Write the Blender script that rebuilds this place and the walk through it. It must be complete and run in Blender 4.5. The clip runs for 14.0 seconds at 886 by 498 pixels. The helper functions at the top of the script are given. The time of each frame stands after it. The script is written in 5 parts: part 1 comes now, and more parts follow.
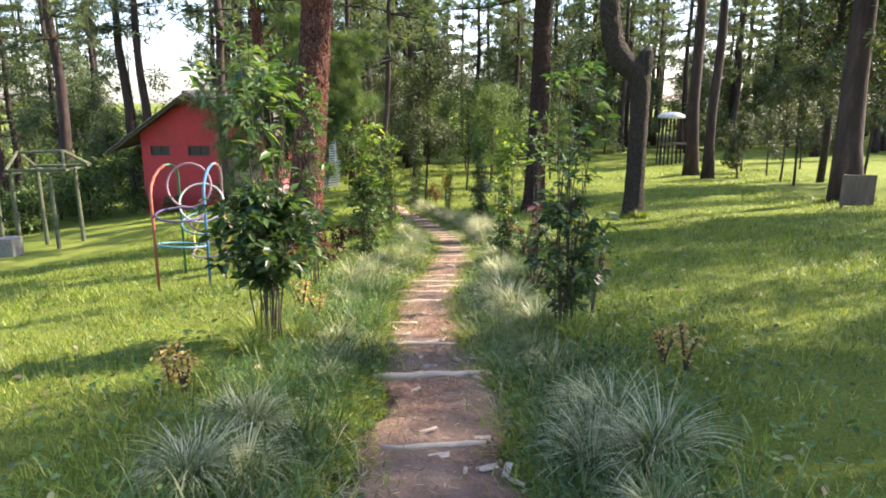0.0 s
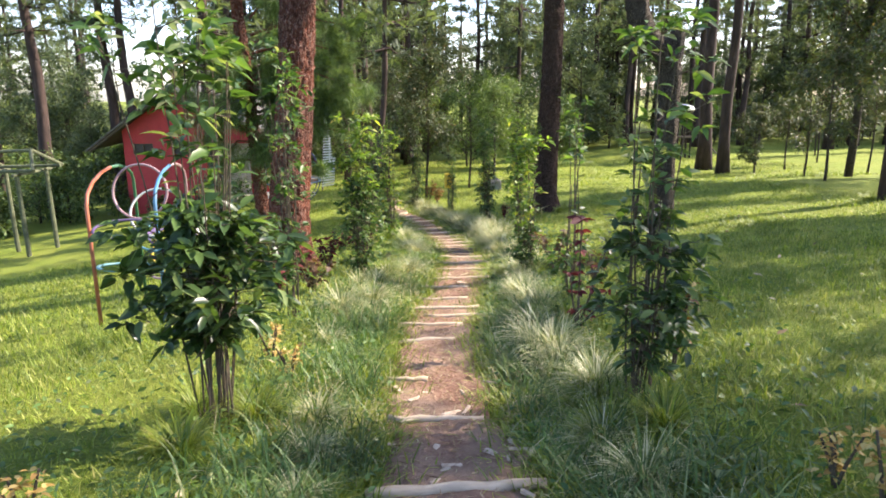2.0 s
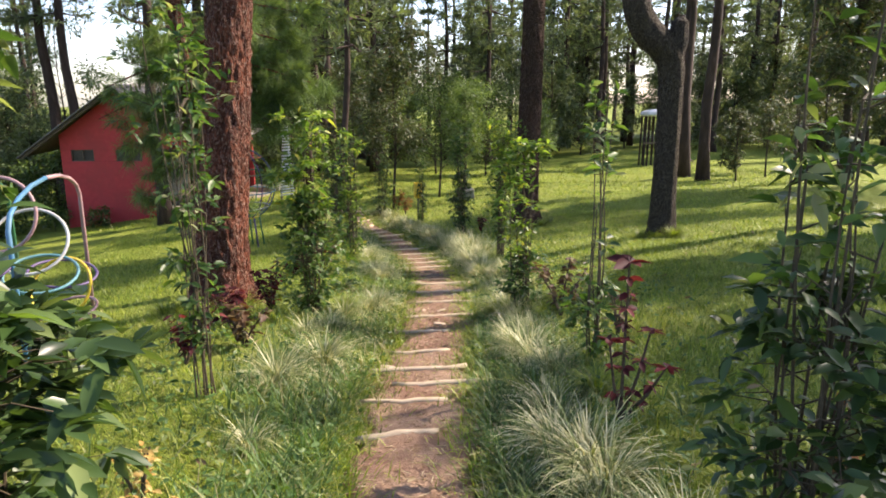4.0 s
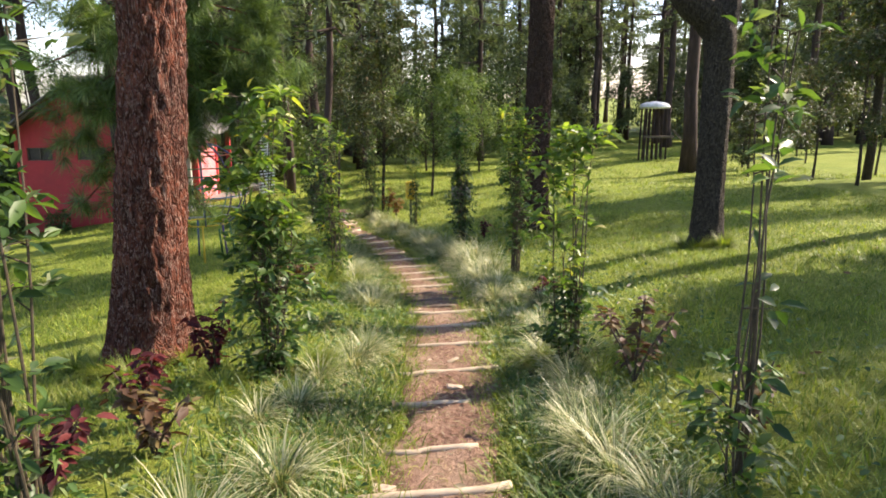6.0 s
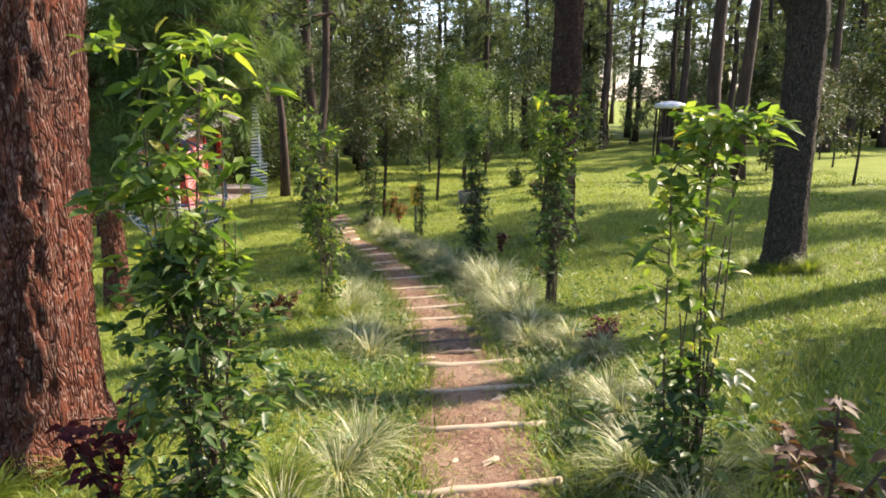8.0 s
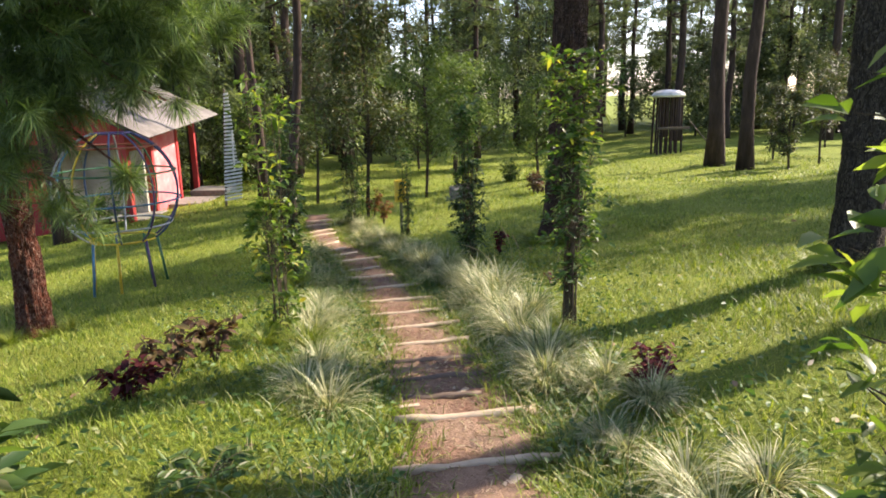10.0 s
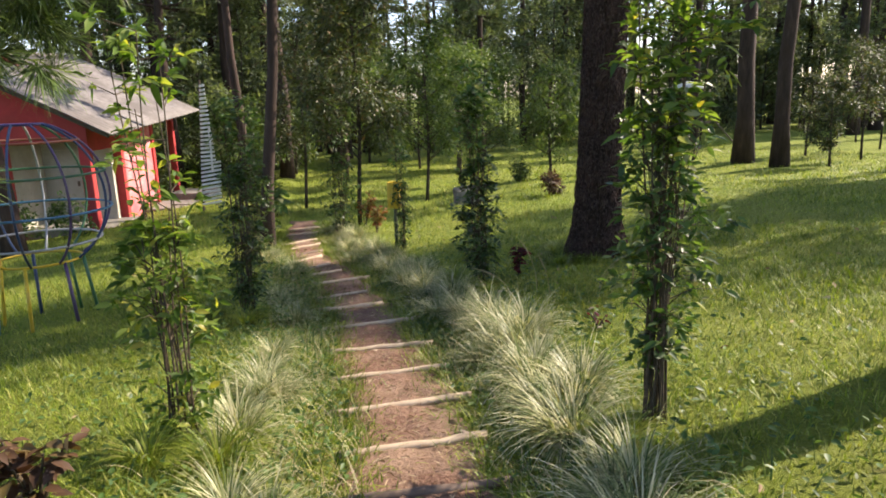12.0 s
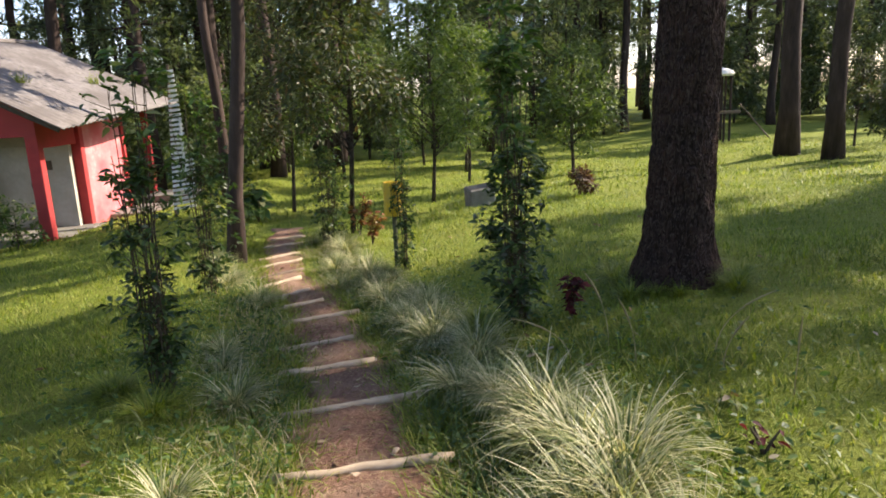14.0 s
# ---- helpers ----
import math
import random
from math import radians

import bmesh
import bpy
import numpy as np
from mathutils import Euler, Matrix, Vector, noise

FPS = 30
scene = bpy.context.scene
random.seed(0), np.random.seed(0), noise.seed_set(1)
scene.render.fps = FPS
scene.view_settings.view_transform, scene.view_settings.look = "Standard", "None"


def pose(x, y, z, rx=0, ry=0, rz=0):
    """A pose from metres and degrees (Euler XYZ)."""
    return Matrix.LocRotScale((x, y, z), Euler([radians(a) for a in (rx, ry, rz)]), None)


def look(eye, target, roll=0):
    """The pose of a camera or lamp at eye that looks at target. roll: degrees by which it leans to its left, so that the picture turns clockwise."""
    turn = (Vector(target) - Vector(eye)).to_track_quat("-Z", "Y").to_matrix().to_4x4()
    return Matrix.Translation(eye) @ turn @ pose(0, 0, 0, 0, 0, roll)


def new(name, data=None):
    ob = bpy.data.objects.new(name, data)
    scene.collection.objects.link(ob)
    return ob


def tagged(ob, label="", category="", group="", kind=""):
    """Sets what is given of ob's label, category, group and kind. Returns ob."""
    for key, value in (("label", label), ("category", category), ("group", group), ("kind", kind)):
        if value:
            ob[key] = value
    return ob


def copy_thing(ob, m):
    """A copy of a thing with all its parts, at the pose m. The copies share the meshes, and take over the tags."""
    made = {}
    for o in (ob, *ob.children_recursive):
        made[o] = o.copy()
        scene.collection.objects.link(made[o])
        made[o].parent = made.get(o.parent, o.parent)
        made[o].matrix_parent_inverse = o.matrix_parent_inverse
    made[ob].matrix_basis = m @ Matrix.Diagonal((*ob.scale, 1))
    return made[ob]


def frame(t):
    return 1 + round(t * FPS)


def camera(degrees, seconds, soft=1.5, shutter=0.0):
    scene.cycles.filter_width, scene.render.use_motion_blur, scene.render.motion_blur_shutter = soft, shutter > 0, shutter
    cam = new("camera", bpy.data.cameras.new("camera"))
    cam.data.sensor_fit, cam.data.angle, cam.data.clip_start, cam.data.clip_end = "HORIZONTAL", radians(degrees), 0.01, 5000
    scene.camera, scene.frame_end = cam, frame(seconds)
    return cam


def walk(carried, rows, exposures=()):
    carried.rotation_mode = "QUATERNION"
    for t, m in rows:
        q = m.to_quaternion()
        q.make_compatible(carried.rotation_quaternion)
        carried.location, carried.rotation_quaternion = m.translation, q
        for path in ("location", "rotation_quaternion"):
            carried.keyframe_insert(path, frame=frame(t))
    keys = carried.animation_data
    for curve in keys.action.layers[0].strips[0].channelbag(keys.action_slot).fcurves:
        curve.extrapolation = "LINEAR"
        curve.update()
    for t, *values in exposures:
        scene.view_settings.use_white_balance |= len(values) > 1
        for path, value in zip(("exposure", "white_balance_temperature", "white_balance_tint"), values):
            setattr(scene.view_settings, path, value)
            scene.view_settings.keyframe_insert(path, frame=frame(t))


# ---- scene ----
cam = camera(67.3, 14.0, soft=1.8)
PATH = [
    (0, (0.256, 1.524, 1.463), (0.206, 3.474, 1.023), 0.2),
    (0.5, (0.167, 1.902, 1.481), (0.117, 3.851, 1.036), 0.0),
    (1, (0.148, 2.265, 1.392), (0.099, 4.213, 0.944), 0.0),
    (1.5, (0.099, 2.636, 1.413), (0.052, 4.585, 0.963), -0.2),
    (2, (0.084, 3.087, 1.339), (0.039, 5.035, 0.887), -0.3),
    (2.5, (0.01, 3.548, 1.328), (0.0, 5.498, 0.88), -0.1),
    (3, (0.01, 3.989, 1.321), (0.045, 5.94, 0.88), 0.1),
    (3.2, (0.0, 4.171, 1.312), (0.047, 6.122, 0.875), 0.2),
    (5.3, (-0.009, 5.943, 1.051), (0.052, 7.894, 0.618), -0.6),
    (5.5, (-0.095, 6.189, 1.069), (-0.011, 8.137, 0.623), -0.2),
    (6, (-0.14, 6.694, 1.044), (-0.052, 8.642, 0.599), -0.4),
    (6.5, (-0.181, 7.159, 1.028), (-0.093, 9.106, 0.582), -0.4),
    (7, (-0.236, 7.587, 1.039), (-0.147, 9.536, 0.597), -0.5),
    (7.5, (-0.259, 7.963, 1.012), (-0.173, 9.912, 0.574), -0.6),
    (8, (-0.24, 8.46, 0.888), (-0.152, 10.408, 0.446), -0.0),
    (8.2, (-0.21, 8.613, 0.84), (-0.128, 10.564, 0.406), -0.1),
    (10.3, (-0.072, 10.297, 0.526), (0.037, 12.244, 0.081), -1.3),
    (10.5, (-0.02, 10.55, 0.474), (0.075, 12.497, 0.029), -1.6),
    (11, (0.005, 11.159, 0.398), (0.09, 13.106, -0.052), -1.7),
    (11.5, (0.035, 11.646, 0.381), (0.13, 13.592, -0.068), -1.5),
    (12, (0.011, 12.059, 0.367), (0.11, 14.007, -0.079), -1.6),
    (12.5, (0.08, 12.583, 0.284), (0.177, 14.53, -0.163), -1.8),
    (13, (0.073, 13.205, 0.253), (0.167, 15.151, -0.196), -1.9),
    (13.5, (0.045, 13.844, 0.202), (0.135, 15.791, -0.249), -2.2),
    (14, (0.028, 14.45, 0.099), (0.114, 16.396, -0.355), -2.2),
]
walk(cam, [(t, look(eye, target, roll)) for t, eye, target, roll in PATH],
     exposures=[(t, e, 6080 if t < 2.2 else 6320, 23) for t, e in ((0, 1.76), (2.1, 1.80), (2.45, 1.38), (3.2, 1.38), (6, 1.43), (8, 1.52), (10.5, 1.38), (11.5, 1.28), (12.5, 1.21), (14, 1.22))])

# ---- world, sun and exposure ----
SUN_AZ = (0.93, 0.36)          # the way towards the sun, on the plan
SUN_EL = radians(37)
world = bpy.data.worlds.new("world")
scene.world = world
world.use_nodes = True
wn = world.node_tree.nodes
sky = wn.new("ShaderNodeTexSky")
sky.sky_type = "NISHITA"
sky.sun_disc = False
sky.sun_elevation = SUN_EL
sky.sun_rotation = math.atan2(SUN_AZ[0], SUN_AZ[1])
sky.dust_density = 1.0
sky.air_density = 1.0
wn["Background"].inputs["Strength"].default_value = 0.15
world.node_tree.links.new(sky.outputs[0], wn["Background"].inputs["Color"])
sun = new("sun", bpy.data.lights.new("sun", "SUN"))
sun.data.energy = 5.4
sun.data.angle = radians(0.6)
sun.data.color = (1.0, 0.89, 0.68)
k = math.cos(SUN_EL) / math.hypot(*SUN_AZ)
sun.matrix_world = look((0, 0, 0), (-SUN_AZ[0] * k, -SUN_AZ[1] * k, -math.sin(SUN_EL)))


# ---- materials ----
def ramp(nt, src, stops):
    r = nt.nodes.new("ShaderNodeValToRGB")
    el = r.color_ramp.elements
    while len(el) < len(stops):
        el.new(0.5)
    for e, (p, c) in zip(el, stops):
        e.position, e.color = p, (*c, 1)
    nt.links.new(src, r.inputs[0])
    return r.outputs[0]


def noise_tex(nt, scale, detail=5, vec=None, rough=0.6, stretch=None):
    n = nt.nodes.new("ShaderNodeTexNoise")
    n.inputs["Scale"].default_value, n.inputs["Detail"].default_value, n.inputs["Roughness"].default_value = scale, detail, rough
    co = nt.nodes.new("ShaderNodeTexCoord").outputs["Object"]
    if stretch:
        mp = nt.nodes.new("ShaderNodeMapping")
        mp.inputs["Scale"].default_value = stretch
        nt.links.new(co, mp.inputs[0])
        co = mp.outputs[0]
    nt.links.new(co, n.inputs["Vector"])
    return n.outputs["Fac"]


def mix_col(nt, fac, a, b, mode="MIX"):
    m = nt.nodes.new("ShaderNodeMix")
    m.data_type, m.blend_type = "RGBA", mode
    for sock, v in ((m.inputs[0], fac), (m.inputs[6], a), (m.inputs[7], b)):
        if isinstance(v, (int, float)):
            sock.default_value = v
        elif isinstance(v, tuple):
            sock.default_value = (*v, 1)
        else:
            nt.links.new(v, sock)
    return m.outputs[2]


def add_bump(nt, bsdf, height, strength, dist):
    b = nt.nodes.new("ShaderNodeBump")
    b.inputs["Strength"].default_value, b.inputs["Distance"].default_value = strength, dist
    nt.links.new(height, b.inputs["Height"])
    nt.links.new(b.outputs[0], bsdf.inputs["Normal"])


def surface(name, stops, scale=8, rough=0.8, bump=0.4, dist=0.01, stretch=None, large=None, large_scale=0.6, metal=0.0):
    """A two-scale noise surface: grain from stops, large soft stains towards the colour large."""
    m = bpy.data.materials.new(name)
    m.use_nodes = True
    nt = m.node_tree
    p = nt.nodes["Principled BSDF"]
    f = noise_tex(nt, scale, 8, stretch=stretch, rough=0.7)
    col = ramp(nt, f, stops)
    if large:
        g = ramp(nt, noise_tex(nt, large_scale, 4), [(0.42, (0, 0, 0)), (0.62, (1, 1, 1))])
        col = mix_col(nt, g, col, large)
    nt.links.new(col, p.inputs["Base Color"])
    p.inputs["Roughness"].default_value = rough
    p.inputs["Metallic"].default_value = metal
    p.inputs["Specular IOR Level"].default_value = 0.3
    add_bump(nt, p, f, bump, dist)
    return m


def foliage(name, stops, rough=0.5, trans=0.35, tint=(1.3, 1.35, 0.5), spec=0.35):
    """Leaves: a colour for each leaf, some light passing through."""
    m = bpy.data.materials.new(name)
    m.use_nodes = True
    nt = m.node_tree
    p = nt.nodes["Principled BSDF"]
    rnd = nt.nodes.new("ShaderNodeNewGeometry").outputs["Random Per Island"]
    col = ramp(nt, rnd, stops)
    big = ramp(nt, noise_tex(nt, 1.7, 3), [(0.3, (0.62, 0.62, 0.62)), (0.7, (1.25, 1.25, 1.25))])
    col = mix_col(nt, 1.0, col, big, "MULTIPLY")
    nt.links.new(col, p.inputs["Base Color"])
    p.inputs["Roughness"].default_value = rough
    p.inputs["Specular IOR Level"].default_value = spec
    t = nt.nodes.new("ShaderNodeBsdfTranslucent")
    nt.links.new(mix_col(nt, 1.0, col, tint, "MULTIPLY"), t.inputs["Color"])
    mx = nt.nodes.new("ShaderNodeMixShader")
    mx.inputs[0].default_value = trans
    nt.links.new(p.outputs[0], mx.inputs[1])
    nt.links.new(t.outputs[0], mx.inputs[2])
    nt.links.new(mx.outputs[0], nt.nodes["Material Output"].inputs["Surface"])
    return m


def ground_material():
    m = bpy.data.materials.new("lawn")
    m.use_nodes = True
    nt = m.node_tree
    p = nt.nodes["Principled BSDF"]
    fine = noise_tex(nt, 42, 10, rough=0.75)
    col = ramp(nt, fine, [(0.3, (0.055, 0.075, 0.008)), (0.5, (0.13, 0.175, 0.018)), (0.66, (0.22, 0.265, 0.035)), (0.8, (0.31, 0.32, 0.08))])
    dry = ramp(nt, noise_tex(nt, 0.55, 5), [(0.4, (0, 0, 0)), (0.7, (0.75, 0.75, 0.75))])
    col = mix_col(nt, dry, col, mix_col(nt, 0.6, col, (0.28, 0.28, 0.05)))
    soil = ramp(nt, noise_tex(nt, 3.2, 6), [(0.62, (0, 0, 0)), (0.75, (0.5, 0.5, 0.5))])
    col = mix_col(nt, soil, col, (0.10, 0.075, 0.04))
    nt.links.new(col, p.inputs["Base Color"])
    p.inputs["Roughness"].default_value = 0.9
    p.inputs["Specular IOR Level"].default_value = 0.15
    add_bump(nt, p, fine, 0.9, 0.05)
    return m


LAWN = ground_material()
DIRT = surface("reddish_earth", [(0.25, (0.06, 0.030, 0.018)), (0.5, (0.155, 0.082, 0.050)), (0.75, (0.32, 0.205, 0.132))], 26, 0.95, 1.0, 0.025, large=(0.245, 0.160, 0.102), large_scale=1.6)
LOG = surface("peeled_log", [(0.2, (0.20, 0.14, 0.085)), (0.5, (0.45, 0.36, 0.24)), (0.8, (0.66, 0.57, 0.42))], 14, 0.85, 0.5, 0.006, stretch=(0.15, 1, 1), large=(0.32, 0.25, 0.17), large_scale=3)
LOG_DARK = surface("rotten_log", [(0.2, (0.06, 0.042, 0.03)), (0.5, (0.14, 0.10, 0.07)), (0.8, (0.26, 0.20, 0.14))], 14, 0.9, 0.6, 0.008, stretch=(0.15, 1, 1))
CHIP = surface("wood_chip", [(0.2, (0.25, 0.17, 0.10)), (0.6, (0.48, 0.38, 0.27)), (0.85, (0.68, 0.60, 0.48))], 20, 0.9, 0.3, 0.003)


def bark_material(name, dark, mid, light, red, scale=1.0):
    """Bark of upright flaking plates: dark furrows, brown plates, pale flake edges."""
    m = bpy.data.materials.new(name)
    m.use_nodes = True
    nt = m.node_tree
    p = nt.nodes["Principled BSDF"]
    plates = noise_tex(nt, 15 * scale, 5, stretch=(1, 1, 0.24), rough=0.6)
    flakes = noise_tex(nt, 34 * scale, 6, stretch=(1, 1, 0.30), rough=0.75)
    col = ramp(nt, plates, [(0.28, dark), (0.40, mid), (0.60, mid), (0.72, red)])
    patch = ramp(nt, noise_tex(nt, 2.2, 4), [(0.4, (0, 0, 0)), (0.62, (0.8, 0.8, 0.8))])
    col = mix_col(nt, patch, col, mix_col(nt, 0.55, col, red))
    edge_f = ramp(nt, flakes, [(0.57, (0, 0, 0)), (0.66, (0.9, 0.9, 0.9))])
    col = mix_col(nt, edge_f, col, light)
    furrow = ramp(nt, flakes, [(0.32, (0.75, 0.75, 0.75)), (0.44, (0, 0, 0))])
    col = mix_col(nt, furrow, col, dark)
    co = nt.nodes.new("ShaderNodeTexCoord").outputs["Object"]
    mp = nt.nodes.new("ShaderNodeMapping")
    mp.inputs["Scale"].default_value = (1, 1, 0.2)
    nt.links.new(co, mp.inputs[0])
    warp = nt.nodes.new("ShaderNodeTexNoise")
    warp.inputs["Scale"].default_value = 11 * scale
    nt.links.new(mp.outputs[0], warp.inputs["Vector"])
    bend = nt.nodes.new("ShaderNodeVectorMath")
    bend.operation = "MULTIPLY_ADD"
    bend.inputs[1].default_value = (0.13, 0.13, 0.13)
    nt.links.new(warp.outputs["Color"], bend.inputs[0])
    nt.links.new(mp.outputs[0], bend.inputs[2])
    vor = nt.nodes.new("ShaderNodeTexVoronoi")
    vor.feature = "DISTANCE_TO_EDGE"
    vor.inputs["Scale"].default_value = 27 * scale
    nt.links.new(bend.outputs[0], vor.inputs["Vector"])
    edge = vor.outputs["Distance"]
    col = mix_col(nt, ramp(nt, edge, [(0.0, (0.8, 0.8, 0.8)), (0.09, (0, 0, 0))]), col, dark)
    rim = mix_col(nt, ramp(nt, edge, [(0.08, (0, 0, 0)), (0.14, (1, 1, 1)), (0.26, (0, 0, 0))]), (0, 0, 0), ramp(nt, noise_tex(nt, 20 * scale, 3), [(0.46, (0, 0, 0)), (0.56, (0.85, 0.85, 0.85))]))
    col = mix_col(nt, rim, col, light)
    nt.links.new(col, p.inputs["Base Color"])
    p.inputs["Roughness"].default_value = 0.9
    p.inputs["Specular IOR Level"].default_value = 0.15
    add = nt.nodes.new("ShaderNodeMath")
    add.operation = "ADD"
    nt.links.new(ramp(nt, edge, [(0.0, (0, 0, 0)), (0.16, (0.9, 0.9, 0.9)), (0.4, (1, 1, 1))]), add.inputs[0])
    nt.links.new(flakes, add.inputs[1])
    add_bump(nt, p, add.outputs[0], 1.0, 0.05)
    return m


PINE_BARK = bark_material("pine_bark", (0.016, 0.008, 0.006), (0.105, 0.040, 0.025), (0.34, 0.235, 0.185), (0.30, 0.085, 0.038), 1.3)
DARK_BARK = bark_material("dark_pine_bark", (0.013, 0.009, 0.007), (0.064, 0.040, 0.029), (0.165, 0.12, 0.09), (0.11, 0.055, 0.036), 1.3)
GREY_BARK = bark_material("grey_bark", (0.018, 0.015, 0.011), (0.065, 0.052, 0.038), (0.17, 0.145, 0.11), (0.075, 0.062, 0.038), 1.4)
FAR_BARK = surface("far_bark", [(0.3, (0.018, 0.013, 0.010)), (0.55, (0.052, 0.034, 0.026)), (0.8, (0.115, 0.078, 0.060))], 6, 0.95, 0.7, 0.03, stretch=(1, 1, 0.2))
STEM = surface("shrub_stem", [(0.3, (0.03, 0.028, 0.016)), (0.6, (0.085, 0.062, 0.035)), (0.85, (0.15, 0.10, 0.06))], 30, 0.8, 0.3, 0.004)
LEAF_DARK = foliage("dark_leaf", [(0.0, (0.022, 0.045, 0.014)), (0.5, (0.045, 0.085, 0.024)), (0.85, (0.085, 0.14, 0.038)), (1.0, (0.20, 0.25, 0.09))], 0.35, 0.36)
LEAF_MID = foliage("mid_leaf", [(0.0, (0.030, 0.065, 0.016)), (0.5, (0.065, 0.125, 0.03)), (0.85, (0.12, 0.19, 0.045)), (1.0, (0.30, 0.30, 0.17))], 0.42, 0.46, spec=0.38)
LEAF_TOP = foliage("young_leaf", [(0.0, (0.05, 0.10, 0.018)), (0.5, (0.11, 0.18, 0.03)), (0.9, (0.22, 0.29, 0.06)), (1.0, (0.36, 0.32, 0.05))], 0.42, 0.55, spec=0.4)
LEAF_TREE = foliage("tree_leaf", [(0.0, (0.034, 0.060, 0.016)), (0.5, (0.075, 0.122, 0.032)), (1.0, (0.16, 0.21, 0.062))], 0.5, 0.42)
# olive leaves, darkened for trees in shade and crowns seen from their unlit side
LEAF_SHADE = foliage("shaded_olive_leaf", [(0.0, (0.026, 0.036, 0.014)), (0.5, (0.055, 0.075, 0.026)), (0.85, (0.09, 0.11, 0.04)), (1.0, (0.14, 0.09, 0.05))], 0.55, 0.3)
EDGE_GRASS = foliage("lush_grass_blade", [(0.0, (0.035, 0.075, 0.016)), (0.5, (0.075, 0.14, 0.03)), (0.85, (0.13, 0.20, 0.05)), (1.0, (0.26, 0.27, 0.12))], 0.5, 0.35)
# woods leaves: paler and greyer, distance haze mixed into the colour
LEAF_FAR = foliage("hazy_woods_leaf", [(0.0, (0.058, 0.082, 0.046)), (0.5, (0.11, 0.145, 0.08)), (1.0, (0.19, 0.225, 0.135))], 0.6, 0.5)
NEEDLE = foliage("pine_needle", [(0.0, (0.038, 0.064, 0.02)), (0.5, (0.095, 0.155, 0.044)), (1.0, (0.21, 0.28, 0.095))], 0.45, 0.4)
# needles of the far pines, likewise lightened for haze
NEEDLE_FAR = foliage("hazy_far_needle", [(0.0, (0.046, 0.064, 0.039)), (0.5, (0.088, 0.115, 0.068)), (1.0, (0.14, 0.172, 0.102))], 0.6, 0.5)
GRASS = foliage("grass_blade", [(0.0, (0.06, 0.105, 0.008)), (0.45, (0.15, 0.21, 0.018)), (0.8, (0.25, 0.30, 0.035)), (1.0, (0.38, 0.36, 0.11))], 0.5, 0.4)
DRY_GRASS = foliage("dry_grass", [(0.0, (0.20, 0.16, 0.07)), (0.5, (0.36, 0.31, 0.16)), (1.0, (0.52, 0.46, 0.28))], 0.7, 0.25)
STRIPED = foliage("striped_grass", [(0.0, (0.06, 0.10, 0.025)), (0.35, (0.17, 0.22, 0.065)), (0.6, (0.40, 0.41, 0.20)), (1.0, (0.68, 0.64, 0.40))], 0.42, 0.35, (1.15, 1.1, 0.6))
COLEUS = foliage("crimson_leaf", [(0.0, (0.033, 0.010, 0.012)), (0.5, (0.08, 0.018, 0.019)), (1.0, (0.155, 0.040, 0.034))], 0.6, 0.3, (1.4, 0.8, 0.7), 0.12)
COLEUS_BROWN = foliage("bronze_leaf", [(0.0, (0.050, 0.027, 0.014)), (0.5, (0.10, 0.053, 0.024)), (1.0, (0.145, 0.115, 0.036))], 0.6, 0.3, (1.3, 1.0, 0.6))
CROTON = foliage("orange_leaf", [(0.0, (0.17, 0.05, 0.02)), (0.4, (0.26, 0.10, 0.025)), (0.7, (0.16, 0.15, 0.035)), (1.0, (0.36, 0.25, 0.05))], 0.45, 0.3)
FLOWER = foliage("dry_flower", [(0.0, (0.30, 0.16, 0.04)), (0.5, (0.46, 0.30, 0.08)), (1.0, (0.52, 0.42, 0.16))], 0.7, 0.3)
DRY_LEAF = foliage("fallen_leaf", [(0.0, (0.13, 0.075, 0.04)), (0.6, (0.27, 0.19, 0.10)), (1.0, (0.42, 0.36, 0.24))], 0.8, 0.2)
RED_WALL = surface("red_painted_wall", [(0.3, (0.36, 0.035, 0.035)), (0.6, (0.45, 0.048, 0.045)), (0.85, (0.50, 0.075, 0.065))], 6, 0.75, 0.15, 0.004, large=(0.34, 0.045, 0.04), large_scale=0.9)
PINK_WALL = surface("faded_pink_wall", [(0.3, (0.55, 0.17, 0.17)), (0.55, (0.62, 0.24, 0.24)), (0.7, (0.70, 0.42, 0.40)), (0.9, (0.62, 0.60, 0.56))], 3.0, 0.8, 0.15, 0.004, large=(0.60, 0.12, 0.13), large_scale=1.1)
CREAM_WALL = surface("cream_wall", [(0.3, (0.42, 0.40, 0.33)), (0.6, (0.55, 0.53, 0.45)), (0.85, (0.62, 0.60, 0.52))], 5, 0.8, 0.15, 0.004, large=(0.40, 0.37, 0.29), large_scale=0.8)
CONCRETE = surface("old_concrete", [(0.3, (0.12, 0.11, 0.09)), (0.6, (0.22, 0.20, 0.17)), (0.85, (0.32, 0.30, 0.26))], 9, 0.9, 0.4, 0.008, large=(0.19, 0.19, 0.15), large_scale=1.5)
ROOFING = surface("weathered_roof_sheet", [(0.3, (0.10, 0.092, 0.085)), (0.55, (0.20, 0.185, 0.17)), (0.85, (0.31, 0.29, 0.27))], 7, 0.85, 0.3, 0.006, large=(0.125, 0.112, 0.10), large_scale=0.8)
TIMBER = surface("dark_timber", [(0.3, (0.06, 0.045, 0.03)), (0.6, (0.13, 0.10, 0.07)), (0.85, (0.22, 0.18, 0.13))], 9, 0.85, 0.4, 0.006, stretch=(1, 1, 0.2))
MOSSY = surface("mossy_timber", [(0.3, (0.05, 0.055, 0.03)), (0.6, (0.11, 0.12, 0.065)), (0.85, (0.20, 0.19, 0.12))], 9, 0.9, 0.4, 0.006)
